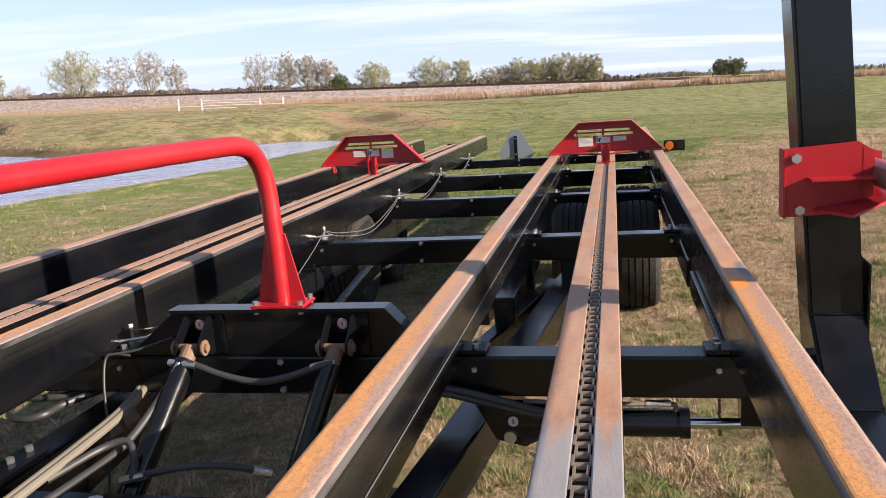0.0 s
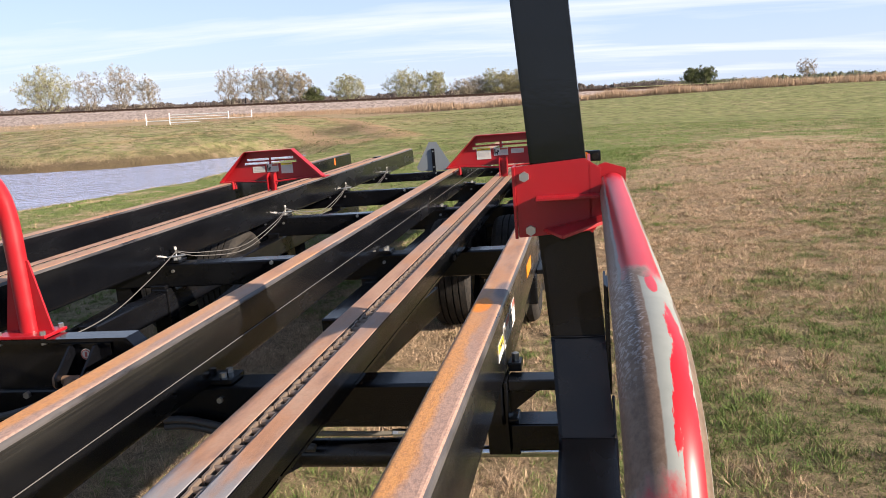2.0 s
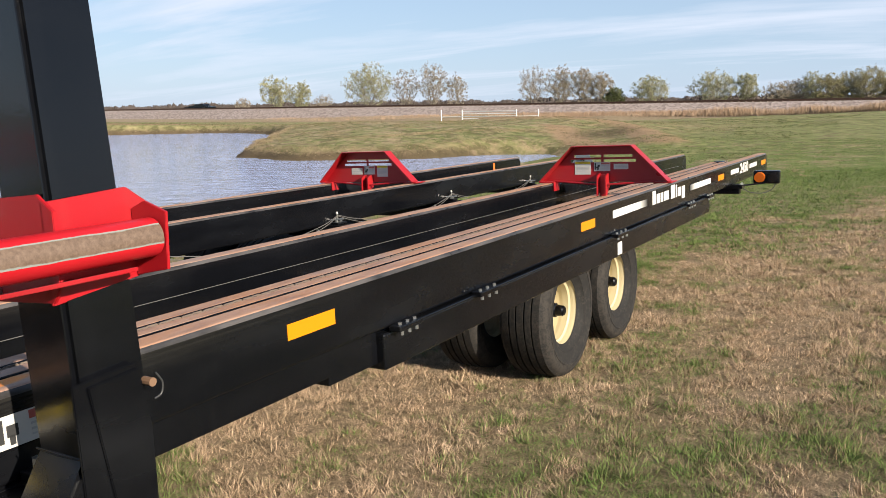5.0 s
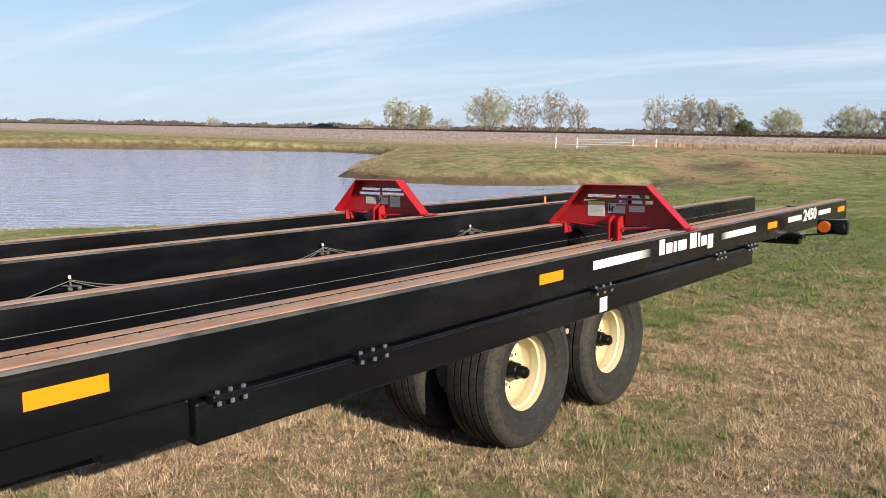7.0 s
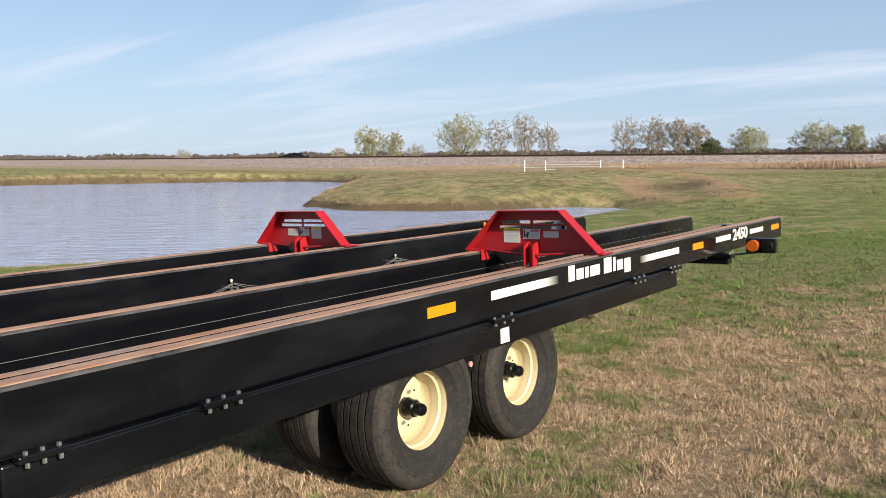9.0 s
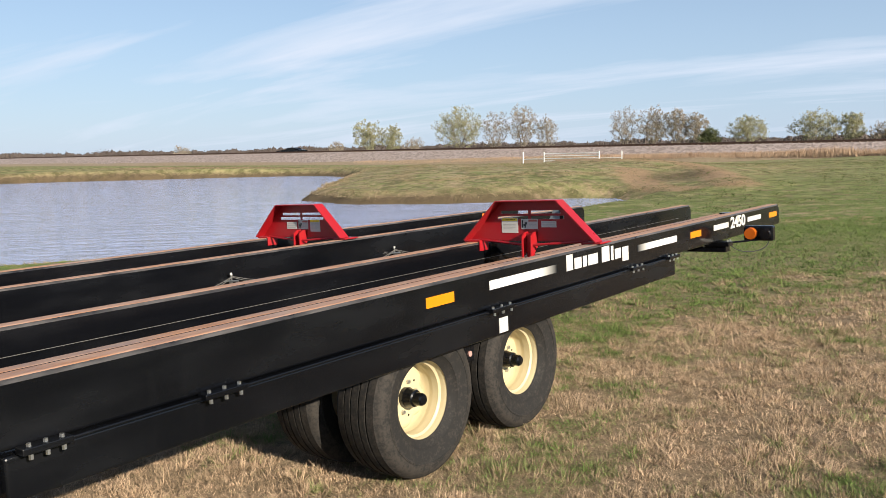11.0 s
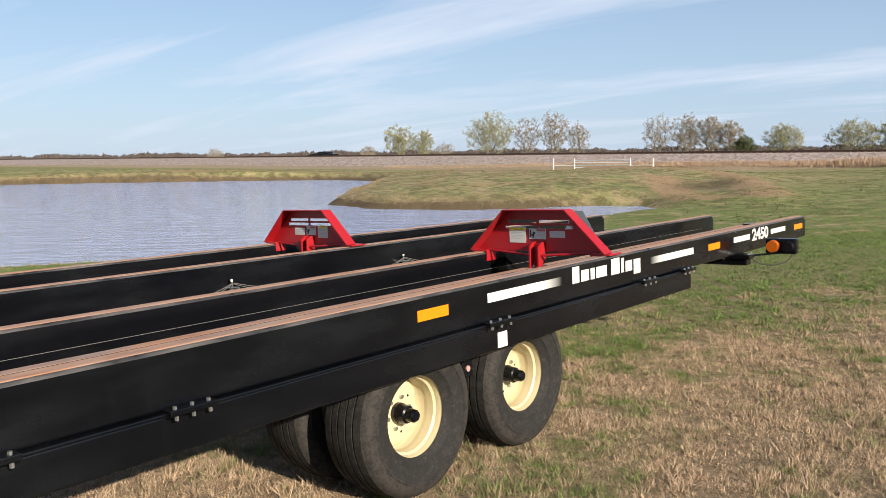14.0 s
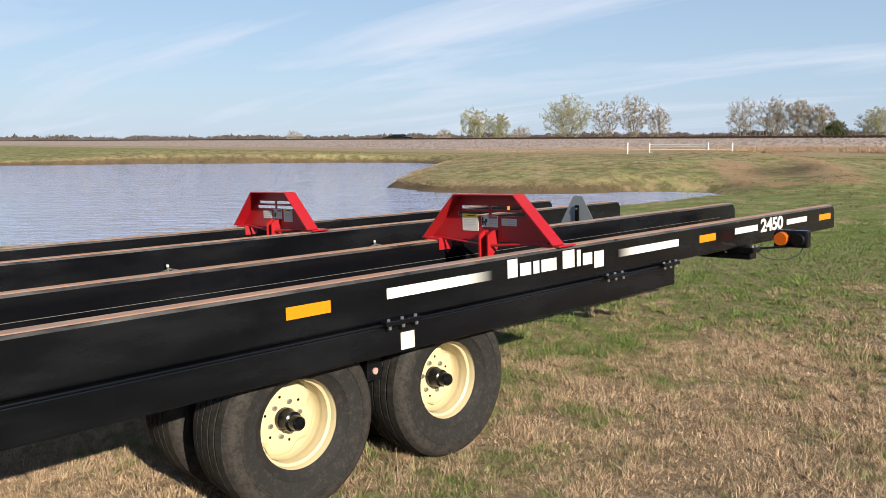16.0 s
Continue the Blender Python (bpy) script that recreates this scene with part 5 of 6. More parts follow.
def side_panel(mirror):
    """The lower side beam with its row of bolted clamps."""
    def X(a, b):
        return (a, b) if not mirror else (2 * MID - b, 2 * MID - a)
    x0, x1 = X(-0.098, 0.002)
    panel = part("lower_side_beam", box(x0, x1, 0.887, 5.533, 0.632, 0.762, 0.009, 3), BLACK, TRAILER, "black lower side beam")
    x0, x1 = X(-0.03, 0.021)
    x2, x3 = X(-0.11, -0.025)
    part("rail_doubler", box(x2, x3, -0.37, 0.62, 0.684, 0.7742, 0.005), BLACK, TRAILER)
    x4, x5 = X(-0.088, -0.030)
    part("inner_web", box(x4, x5, 0.6205, 0.8865, 0.655, 0.7742, 0.003), BLACK, TRAILER)
    part("flange", box(x0, x1, 0.99, 5.5, 0.763, 0.7738, 0.004, 3), BLACK, panel)
    for y0, y1 in ((0.918, 1.060), (1.50, 1.672), (3.15, 3.35), (4.735, 4.93), (5.33, 5.515)):
        x0, x1 = X(0.001, 0.048)
        clamp = part("clamp", box(x0, x1, y0, y1, 0.764, 0.784, 0.003), BLACK, TRAILER, "clamp plate with three zinc bolts")
        for k in range(3):
            y = y0 + 0.025 + k * (y1 - y0 - 0.05) / 2
            xb = X(0.030, 0.030)[0]
            part("bolt", cyl((xb, y, 0.772), (xb, y, 0.793), 0.0072, 6), ZINC, clamp)
            part("nut", cyl((xb + (0.008 if not mirror else -0.008), y, 0.749), (xb + (0.008 if not mirror else -0.008), y, 0.764), 0.0068, 6), ZINC, clamp)


side_panel(False)
side_panel(True)

# inner lower beams, axle carriers
for xa in (-0.53, -2.625):
    part("wheel_carrier", box(xa, xa + 0.10, 2.78, 3.80, 0.33, 0.47, 0.01), BLACK, TRAILER, "black walking beam between the tyres")
    part("carrier_post", box(xa + 0.01, xa + 0.09, 3.18, 3.40, 0.46, 0.64, 0.01), BLACK, TRAILER)
for x in (-0.93, -2.16):
    part("inner_lower_beam", box(x - 0.05, x + 0.05, 0.8, 5.4, 0.49, 0.62, 0.008), BLACK, TRAILER)
    for y in (1.47, 3.2, 4.8):
        part("upright", box(x - 0.045, x + 0.045, y, y + 0.1, 0.61, 0.66, 0.005), BLACK, TRAILER)


def bar(p, q, w, h, name, mats=BLACK, label="", bev=0.008):
    """A rectangular tube from p to q, w wide and h high."""
    p, q = Vector(p), Vector(q)
    bm = box(-w / 2, w / 2, 0, (q - p).length, -h / 2, h / 2, bev)
    d = (q - p).normalized()
    side = d.cross(Vector((0, 0, 1))).normalized()
    m = Matrix((side, d, side.cross(d))).transposed().to_4x4()
    bmesh.ops.transform(bm, matrix=Matrix.Translation(p) @ m, verts=bm.verts)
    return part(name, bm, mats, TRAILER, label)


for s in (1, -1):                                   # drawbar legs spread from the hitch to the axle carriers
    bar((MID + s * 0.24, -3.9, 0.45), (MID + s * 0.88, 1.62, 0.49), 0.12, 0.15, "drawbar_leg", BLACK, "black drawbar beam")
    part("leg_hanger", box(MID + s * 0.87 - 0.05, MID + s * 0.87 + 0.05, 1.51, 1.61, 0.56, 0.648, 0.005), BLACK, TRAILER)
    bar((MID + s * 0.47, 0.35, 0.43), (MID + s * 0.78, 1.5, 0.50), 0.07, 0.09, "diagonal_brace")
    bar((MID + s * 0.42, 1.25, 0.40), (MID + s * 0.50, 2.4, 0.46), 0.06, 0.10, "diagonal_brace")
    part("upright_plate", box(MID + s * 0.62 - 0.05, MID + s * 0.62 + 0.05, 1.46, 1.56, 0.36, 0.64, 0.006), BLACK, TRAILER)
part("front_beam", box(-2.15, -0.9, -1.14, -1.03, 0.46, 0.565, 0.008), BLACK, TRAILER, "black lower front beam")

part("oval_label", prism([(-1.805 + 0.022 * math.cos(k * 0.3927), -1.064 + 0.011 * math.sin(k * 0.3927)) for k in range(16)], "z", 0.5655, 0.5668), STICKER, TRAILER, "small white oval label")

# ---------------------------------------------------------------- wheels


def tyre_profile():
    r, w = 0.373, 0.147
    pts = [(w - 0.050, 0.186), (w - 0.034, 0.205), (w - 0.022, 0.225), (w - 0.017, 0.228), (w - 0.015, 0.236), (w - 0.013, 0.252), (w - 0.004, 0.290), (w + 0.000, 0.293), (w + 0.000, 0.299), (w - 0.003, 0.302), (w - 0.004, 0.318), (w - 0.011, 0.338), (w - 0.023, 0.354), (w - 0.036, 0.361)]
    tread = []
    edges = [0.108, 0.070, 0.060, 0.029, 0.019, -0.019, -0.029, -0.060, -0.070, -0.108]
    z = r
    for i, x in enumerate(edges):
        crown = r - 0.008 * (x / 0.104) ** 2
        tread.append((x, crown))
        if i in (1, 3, 5, 7):
            tread.append((x - 0.001, crown - 0.018))
            tread.append((edges[i + 1] + 0.001, crown - 0.018))
    other = [(-x, q) for x, q in reversed(pts)]
    return pts + tread + other


def rim_profile():
    return [(0.098, 0.204), (0.104, 0.201), (0.104, 0.195), (0.094, 0.188), (0.074, 0.184), (0.062, 0.182), (0.054, 0.171), (-0.020, 0.167), (-0.042, 0.160),
            (-0.052, 0.150), (-0.046, 0.136), (-0.030, 0.122), (-0.024, 0.104), (-0.024, 0.001)]


def make_wheel():
    rim = bmesh.new()
    merge(rim, lathe(rim_profile(), 48))
    merge(rim, lathe([(-x, r) for x, r in rim_profile()][:8], 48))
    for k in range(6):                               # dark hand holes are dimples in the dish
        a = k * math.pi / 3 + 0.5
        merge(rim, cyl((-0.045, 0.138 * math.cos(a), 0.138 * math.sin(a)), (-0.030, 0.138 * math.cos(a), 0.138 * math.sin(a)), 0.007, 8))
    disc = bmesh.new()                               # the welded centre disc, its rim cut back in five scallops
    rows = []
    for k in range(80):
        a = 2 * math.pi * k / 80
        r = 0.160 - 0.022 * max(0.0, math.cos(5 * a)) ** 1.5
        rows.append([disc.verts.new((x, q * math.cos(a), q * math.sin(a))) for x, q in ((-0.017, 0.04), (-0.017, r - 0.030), (-0.022, r - 0.012), (-0.034, r), (-0.042, r))])
    for a, b in zip(rows, rows[1:] + rows[:1]):
        for k in range(4):
            disc.faces.new((a[k], b[k], b[k + 1], a[k + 1]))
    merge(rim, disc)
    tyre = lathe(tyre_profile(), 64)
    hub = lathe([(-0.026, 0.048), (0.004, 0.048), (0.010, 0.044), (0.050, 0.041), (0.055, 0.033), (0.092, 0.030), (0.101, 0.023), (0.104, 0.001)], 24)
    nut = cyl((-0.022, 0, 0), (-0.004, 0, 0), 0.0105, 6)
    hole = cyl((-0.022, 0, 0), (-0.0160, 0, 0), 0.0060, 10)
    for b in (rim, tyre, hub, nut, hole):
        bmesh.ops.recalc_face_normals(b, faces=b.faces)
    return finish("wheel", rim, CREAM, True), finish("tyre", tyre, TYRE, True), finish("hub_cap", hub, BLACK, True), finish("wheel_nut", nut, ZINC), finish("rim_hole", hole, BLACK)


WHEEL_MESHES = make_wheel()
for xc, turn in ((-0.27, 0), (-0.695, 180), (-2.365, 0), (-2.79, 180)):
    for k, yc in enumerate((2.855, 3.714)):
        w = share("wheel", WHEEL_MESHES[0], TRAILER, pose(xc, yc, 0.386, 37 * k + 11, 0, turn), "cream painted steel wheel with a ribbed tyre")
        share("tyre", WHEEL_MESHES[1], w, Matrix())
        share("hub_cap", WHEEL_MESHES[2], w, Matrix())
        for i in range(6):
            share("wheel_nut", WHEEL_MESHES[3], w, Matrix.Rotation(i * math.pi / 3, 4, "X") @ Matrix.Translation((0, 0.074, 0)))
            share("rim_hole", WHEEL_MESHES[4], w, Matrix.Rotation((i + 0.5) * math.pi / 3, 4, "X") @ Matrix.Translation((0, 0.097, 0)))
    part("axle_stub", cyl((xc - 0.14, 2.855, 0.386), (xc + 0.0, 2.855, 0.386), 0.04, 12), BLACK, TRAILER)
    part("axle_stub", cyl((xc - 0.14, 3.714, 0.386), (xc + 0.0, 3.714, 0.386), 0.04, 12), BLACK, TRAILER)

# ---------------------------------------------------------------- pushers
PUSHER_Y = 4.40


def sticker(x0, x1, z0, z1, y, parent, kind):
    """A printed safety label on a plate that faces -y."""
    s = part("safety_label", box(x0, x1, y - 0.002, y, z0, z1), STICKER, parent, "printed white safety label")
    w, h = x1 - x0, z1 - z0
    yy = (y - 0.0032, y - 0.0021)

    def ink(u0, u1, v0, v1, mat):
        part("print", box(x0 + u0 * w, x0 + u1 * w, *yy, z0 + v0 * h, z0 + v1 * h), mat, s)
    if kind == "yellow":
        ink(0.03, 0.97, 0.80, 0.97, WARNYELLOW)
        ink(0.30, 0.85, 0.85, 0.91, INK)
        for v in (0.66, 0.56, 0.46, 0.36, 0.26):
            ink(0.10, 0.88 - 0.2 * (v < 0.3), v, v + 0.03, PALEINK)
    elif kind == "picture":
        ink(0.04, 0.12, 0.15, 0.9, INK)
        ink(0.14, 0.30, 0.30, 0.50, INK)
        ink(0.22, 0.36, 0.45, 0.68, INK)
        ink(0.20, 0.28, 0.12, 0.40, INK)
        ink(0.45, 0.97, 0.74, 0.95, REDINK)
        for v in (0.58, 0.44, 0.30):
            ink(0.48, 0.93, v, v + 0.05, PALEINK)
    else:
        for v in (0.70, 0.45, 0.2):
            ink(0.08, 0.92, v, v + 0.09, PALEINK)


def pusher(bank, y, swapped):
    """A folded red plate across two rails, pulled along by the chain."""
    X = lambda u: bank + u
    t = 0.006
    zb, zt = TOP + 0.012, TOP + 0.266
    bm = bmesh.new()
    def edge(z, side):
        k = (z - zb) / (zt - zb)
        return -0.965 + 0.262 * k if side < 0 else -0.262 * k

    def strip(z0, z1, gaps):
        """One level of the plate, left open at the gaps."""
        cuts = [None] + [u for g in gaps for u in g] + [None]
        for a, b in zip(cuts[::2], cuts[1::2]):
            lo = [edge(z0, -1), edge(z1, -1)] if a is None else [a, a]
            hi = [edge(z0, 1), edge(z1, 1)] if b is None else [b, b]
            prism([(X(lo[0]), z0), (X(hi[0]), z0), (X(hi[1]), z1), (X(lo[1]), z1)], "y", y, y + t, bm=bm)
    strip(zb, TOP + 0.149, ())
    strip(TOP + 0.149, TOP + 0.170, ((-0.745, -0.509), (-0.490, -0.250)))
    strip(TOP + 0.170, TOP + 0.184, ())
    strip(TOP + 0.184, TOP + 0.204, ((-0.718, -0.509), (-0.490, -0.275)))
    strip(TOP + 0.204, zt, ())
    plate = part("pusher", bm, RED, TRAILER, "red folded steel pusher plate with two slots")
    # turned edges
    part("top_flange", box(X(-0.705), X(-0.26), y - 0.085, y + t, zt - 0.001, zt + 0.006, 0.002), RED, plate)
    for s in (-1, 1):
        a, b = (edge(zb, s), zb), (edge(zt, s), zt)
        n = Vector((b[1] - a[1], 0, -(b[0] - a[0]))).normalized() * 0.006 * (-s)
        n = Vector((abs(n.x) * s, 0, abs(n.z)))
        bmf = prism([(X(a[0]), a[1]), (X(b[0]), b[1]), (X(b[0] + n.x), b[1] + n.z), (X(a[0] + n.x), a[1] + n.z)], "y", y - 0.085, y + 0.008)
        part("side_flange", bmf, RED, plate)
        x0, x1 = (-0.985, -0.865) if s < 0 else (-0.105, 0.018)
        part("foot", box(X(x0), X(x1), y - 0.05, y + 0.09, TOP + 0.001, TOP + 0.011, 0.002), RED, plate)
        xi = -0.868 if s < 0 else -0.100
        part("foot_tab", box(X(xi), X(xi + 0.008 * -s), y - 0.05, y + 0.05, TOP - 0.06, TOP + 0.006, 0.001), RED, plate)
        part("strut", cyl((X(-0.4825 + s * 0.03), y - 0.055, TOP - 0.01), (X(-0.4825 + s * 0.40), y - 0.012, TOP + 0.012), 0.008, 8), RED, plate)
    part("bottom_flange", box(X(-0.86), X(-0.105), y, y + 0.04, zb - 0.004, zb + 0.001), RED, plate)
    lug = bmesh.new()
    for x in (-0.518, -0.455):
        prism([(y - 0.082, TOP - 0.10), (y - 0.080, TOP + 0.045), (y - 0.045, TOP + 0.068), (y, TOP + 0.072), (y, TOP - 0.03)], "x", X(x), X(x + 0.008), bm=lug)
    box(X(-0.51), X(-0.455), y - 0.030, y - 0.022, TOP - 0.10, TOP + 0.062, bm=lug)
    part("chain_lug", lug, RED, plate, "red lug that grips the chain")
    part("rear_brace", cyl((X(-0.4825), y + 0.2, TOP - 0.0), (X(-0.4825), y + 0.01, TOP + 0.13), 0.012, 8), RED, plate)
    left = ((-0.712, -0.588, 0.060, 0.157, "yellow"), (-0.562, -0.440, 0.085, 0.150, "picture"), (-0.413, -0.305, 0.097, 0.136, "plain"))
    right = ((-0.670, -0.555, 0.075, 0.130, "plain"), (-0.535, -0.425, 0.075, 0.145, "picture"), (-0.400, -0.290, 0.055, 0.150, "yellow"))
    for x0, x1, z0, z1, kind in (left if not swapped else right):
        sticker(X(x0), X(x1), TOP + z0, TOP + z1, y - 0.0005, plate, kind)


pusher(BANKS[0], PUSHER_Y, False)
pusher(BANKS[1], PUSHER_Y - 0.03, True)

# ---------------------------------------------------------------- post and red arm on the high-x side


def post():
    bm = bmesh.new()
    rows = ((2.75, 2.75, 0.010, 0.162, -0.425, -0.285), (0.885, 0.885, 0.130, 0.278, -0.440, -0.285),
            (0.657, 0.535, 0.146, 0.292, -0.600, -0.335), (0.610, 0.480, 0.150, 0.300, -1.25, -1.24))
    rings = []
    for z0, z1, x0, x1, y0, y1 in rows:
        rings.append([bm.verts.new(p) for p in ((x0, y0, z0), (x1, y0, z0), (x1, y1, z1), (x0, y1, z1))])
    for a, b in zip(rings, rings[1:]):
        for k in range(4):
            bm.faces.new((a[k], b[k], b[(k + 1) % 4], a[(k + 1) % 4]))
    bm.faces.new(rings[0])
    bm.faces.new(rings[-1][::-1])
    bmesh.ops.recalc_face_normals(bm, faces=bm.faces)
    ed = [e for e in bm.edges if (e.verts[0].co - e.verts[1].co).length > 0.27]
    bmesh.ops.bevel(bm, geom=ed, offset=0.010, segments=2, affect="EDGES")
    return bm


POST = part("swing_post", post(), BLACK, TRAILER, "tall black box steel post with welded joints")
part("weld", sweep([(0.132, -0.444, 0.885), (0.2, -0.446, 0.884), (0.277, -0.444, 0.885), (0.282, -0.40, 0.885), (0.282, -0.30, 0.885)], 0.002, 6), BLACK, POST)
part("weld", sweep([(0.148, -0.603, 0.659), (0.22, -0.605, 0.658), (0.290, -0.603, 0.659), (0.294, -0.55, 0.635)], 0.002, 6), BLACK, POST)
part("latch_plate", prism([(-0.458, 1.030), (-0.315, 1.040), (-0.297, 0.905), (-0.305, 0.60), (-0.34, 0.60), (-0.403, 0.719), (-0.455, 0.81)], "x", 0.2805, 0.287, 0.002), BLACK, POST)
part("latch_plate", prism([(-0.43, 1.020), (-0.318, 1.028), (-0.300, 0.905), (-0.305, 0.66), (-0.39, 0.74)], "x", 0.2875, 0.293, 0.002), BLACK, POST)
part("foot_brace", prism([(-0.300, 0.660), (-0.318, 0.545), (-0.545, 0.530), (-0.61, 0.545), (-0.565, 0.640), (-0.44, 0.605)], "x", 0.291, 0.299, 0.002), BLACK, POST)
part("latch_pin", cyl((0.28, -0.30, 0.995), (0.306, -0.30, 0.995), 0.009, 10), BAREPIN, POST)
part("hairpin", sweep(spline([(0.306, -0.292, 1.012), (0.308, -0.280, 0.99), (0.307, -0.284, 0.968), (0.306, -0.30, 0.962)], 6), 0.0020, 6), HOSE, POST)
part("outrigger", box(0.006, 0.15, -0.48, -0.41, 0.742, 0.774, 0.004), BLACK, TRAILER)
part("outrigger_gusset", prism([(0.006, 0.7415), (0.10, 0.7415), (0.006, 0.665)], "y", -0.452, -0.440), BLACK, TRAILER)
part("outrigger", box(0.006, 0.165, -0.49, -0.39, 0.572, 0.648, 0.005), BLACK, TRAILER)
part("outrigger_plate", box(-0.004, 0.0055, -0.50, -0.385, 0.565, 0.774, 0.002), BLACK, TRAILER)
hinge = part("hinge_block", box(0.002, 0.040, -0.41, -0.35, 0.7745, 0.800, 0.003), BLACK, TRAILER)
part("nut", cyl((0.022, -0.38, 0.800), (0.022, -0.38, 0.822), 0.012, 6), ZINC, hinge)

BRACKET = part("arm_bracket", prism([(0.062, 1.170), (0.262, 1.180), (0.285, 1.21), (0.287, 1.345), (0.245, 1.374), (0.058, 1.362)], "y", -0.455, -0.447, 0.0015), RED, TRAILER, "red bolted steel bracket plate")
part("side_plate", prism([(-0.455, 1.175), (-0.24, 1.20), (-0.235, 1.34), (-0.28, 1.372), (-0.455, 1.36)], "x", 0.252, 0.260, 0.0015), RED, BRACKET)
part("shelf", box(0.115, 0.29, -0.51, -0.4552, 1.273, 1.281, 0.001), RED, BRACKET)
gusset = prism([(0.13, -0.4555), (0.185, -0.645), (0.345, -0.50), (0.335, -0.33), (0.30, -0.30), (0.262, -0.4555)], "z", 1.184, 1.192, 0.001)
for w in gusset.verts:
    w.co.z += (w.co.x - 0.13) * 0.18
part("gusset", gusset, RED, BRACKET)
part("end_plate", prism([(0.262, 1.20), (0.350, 1.215), (0.358, 1.325), (0.30, 1.345), (0.262, 1.33)], "y", -0.275, -0.268, 0.001), RED, BRACKET)
part("edge_strip", box(0.052, 0.060, -0.462, -0.40, 1.168, 1.362, 0.001), RED, BRACKET)
for z in (1.335, 1.19):
    part("bolt", cyl((0.085 if z > 1.3 else 0.095, -0.456, z), (0.085 if z > 1.3 else 0.095, -0.470, z), 0.014, 6), ZINC, BRACKET)
arm_line = [(0.318, -0.28, 1.277), (0.318, -0.6, 1.277), (0.317, -1.2, 1.279), (0.316, -1.70, 1.281)]
arm_line += [tuple(v) for v in spline([(0.316, -1.70, 1.281), (0.316, -1.80, 1.279), (0.316, -1.87, 1.263), (0.317, -1.92, 1.232), (0.317, -1.957, 1.190), (0.318, -1.995, 1.125), (0.319, -2.055, 1.01), (0.321, -2.14, 0.84), (0.324, -2.26, 0.60)], 4)[1:]]
arm = part("pusher_arm", sweep(arm_line, 0.0375, 28), ARM, TRAILER, "red tube arm rubbed through to grey primer and brown steel", True)
around = arm.data.attributes.new("around", "FLOAT", "POINT")
for i, at_vert in enumerate(around.data):
    a = 2 * math.pi * (i % 28) / 28
    at_vert.value = math.atan2(-math.cos(a), -math.sin(a))

# ---------------------------------------------------------------- carrier, left red arm, lift cylinders
CARRIER = part("cylinder_carrier", prism([(-2.03, 0.775), (-1.01, 0.775), (-1.012, 0.808), (-1.122, 0.925), (-1.850, 0.925), (-2.02, 0.79)], "y", -0.49, -0.44, 0.004), BLACK, TRAILER, "black welded cylinder carrier beam")
part("cap", prism([(-1.850, 0.926), (-1.122, 0.926), (-1.052, 0.852), (-1.044, 0.859), (-1.115, 0.937), (-1.856, 0.937)], "y", -0.512, -0.437), BLACK, CARRIER)


def clevis(x):
    for dx in (-0.045, 0.037):
        part("clevis_plate", prism([(-0.49, 0.915), (-0.515, 0.915), (-0.60, 0.845), (-0.60, 0.815), (-0.575, 0.80), (-0.49, 0.79)], "x", x + dx, x + dx + 0.009, 0.001), BLACK, CARRIER)
    part("backing_plate", box(x - 0.085, x + 0.085, -0.497, -0.491, 0.785, 0.918, 0.001), BLACK, CARRIER)
    part("pin", cyl((x - 0.065, -0.57, 0.828), (x + 0.06, -0.57, 0.828), 0.014, 12), BAREPIN, CARRIER)
    for dx in (-0.052, 0.047):
        part("pin_washer", cyl((x + dx - 0.004, -0.57, 0.828), (x + dx + 0.004, -0.57, 0.828), 0.026, 14), BAREPIN, CARRIER)
    part("round_label", cyl((x, -0.499, 0.884), (x, -0.4955, 0.884), 0.017, 20), STICKER, CARRIER, "round white label with red ring")
    part("ring_print", lathe_ring(x, -0.4995, 0.884, 0.0125, 0.0155), REDINK, CARRIER)
    part("label_bar", box(x - 0.003, x + 0.004, -0.5002, -0.4992, 0.876, 0.892), REDINK, CARRIER)


def lathe_ring(x, y, z, r0, r1):
    bm = lathe([(0, r0), (0, r1), (0.0008, r1), (0.0008, r0)], 24)
    bmesh.ops.transform(bm, matrix=Matrix.Translation((x, y, z)) @ Matrix.Rotation(radians(-90), 4, "Z"), verts=bm.verts)
    return bm


for x in (-1.755, -1.262):
    clevis(x)
for top, low in (((-1.755, -0.57, 0.828), (-1.80, -0.97, 0.46)), ((-1.262, -0.57, 0.828), (-1.40, -0.78, 0.36))):
    top, low = Vector(top), Vector(low)
    d = (low - top).normalized()
    c = part("lift_cylinder", cyl(top + d * 0.05, low, 0.037, 22, bev=0.004), BLACK, TRAILER, "black hydraulic lift cylinder", True)
    part("rod_eye", cyl(top, top + d * 0.07, 0.026, 14), BAREPIN, c)
    part("end_cap", cyl(low - d * 0.03, low + d * 0.01, 0.041, 22), BLACK, c)

base = part("arm_base_plate", box(-1.562, -1.382, -0.512, -0.40, 0.938, 0.948, 0.002), RED, TRAILER, "red bolted base plate")
for x in (-1.548, -1.396):
    for y in (-0.500, -0.41):
        part("bolt", cyl((x, y, 0.918), (x, y, 0.960), 0.009, 6), ZINC, base)
for s in (-1, 1):
    part("base_gusset", prism([(-1.478 + s * 0.024, 0.948), (-1.478 + s * 0.080, 0.948), (-1.480 + s * 0.034, 1.17), (-1.482 + s * 0.024, 1.17)], "y", -0.449, -0.441), RED, base)
left_line = [(-1.478, -0.447, 0.946), (-1.480, -0.447, 1.10)]
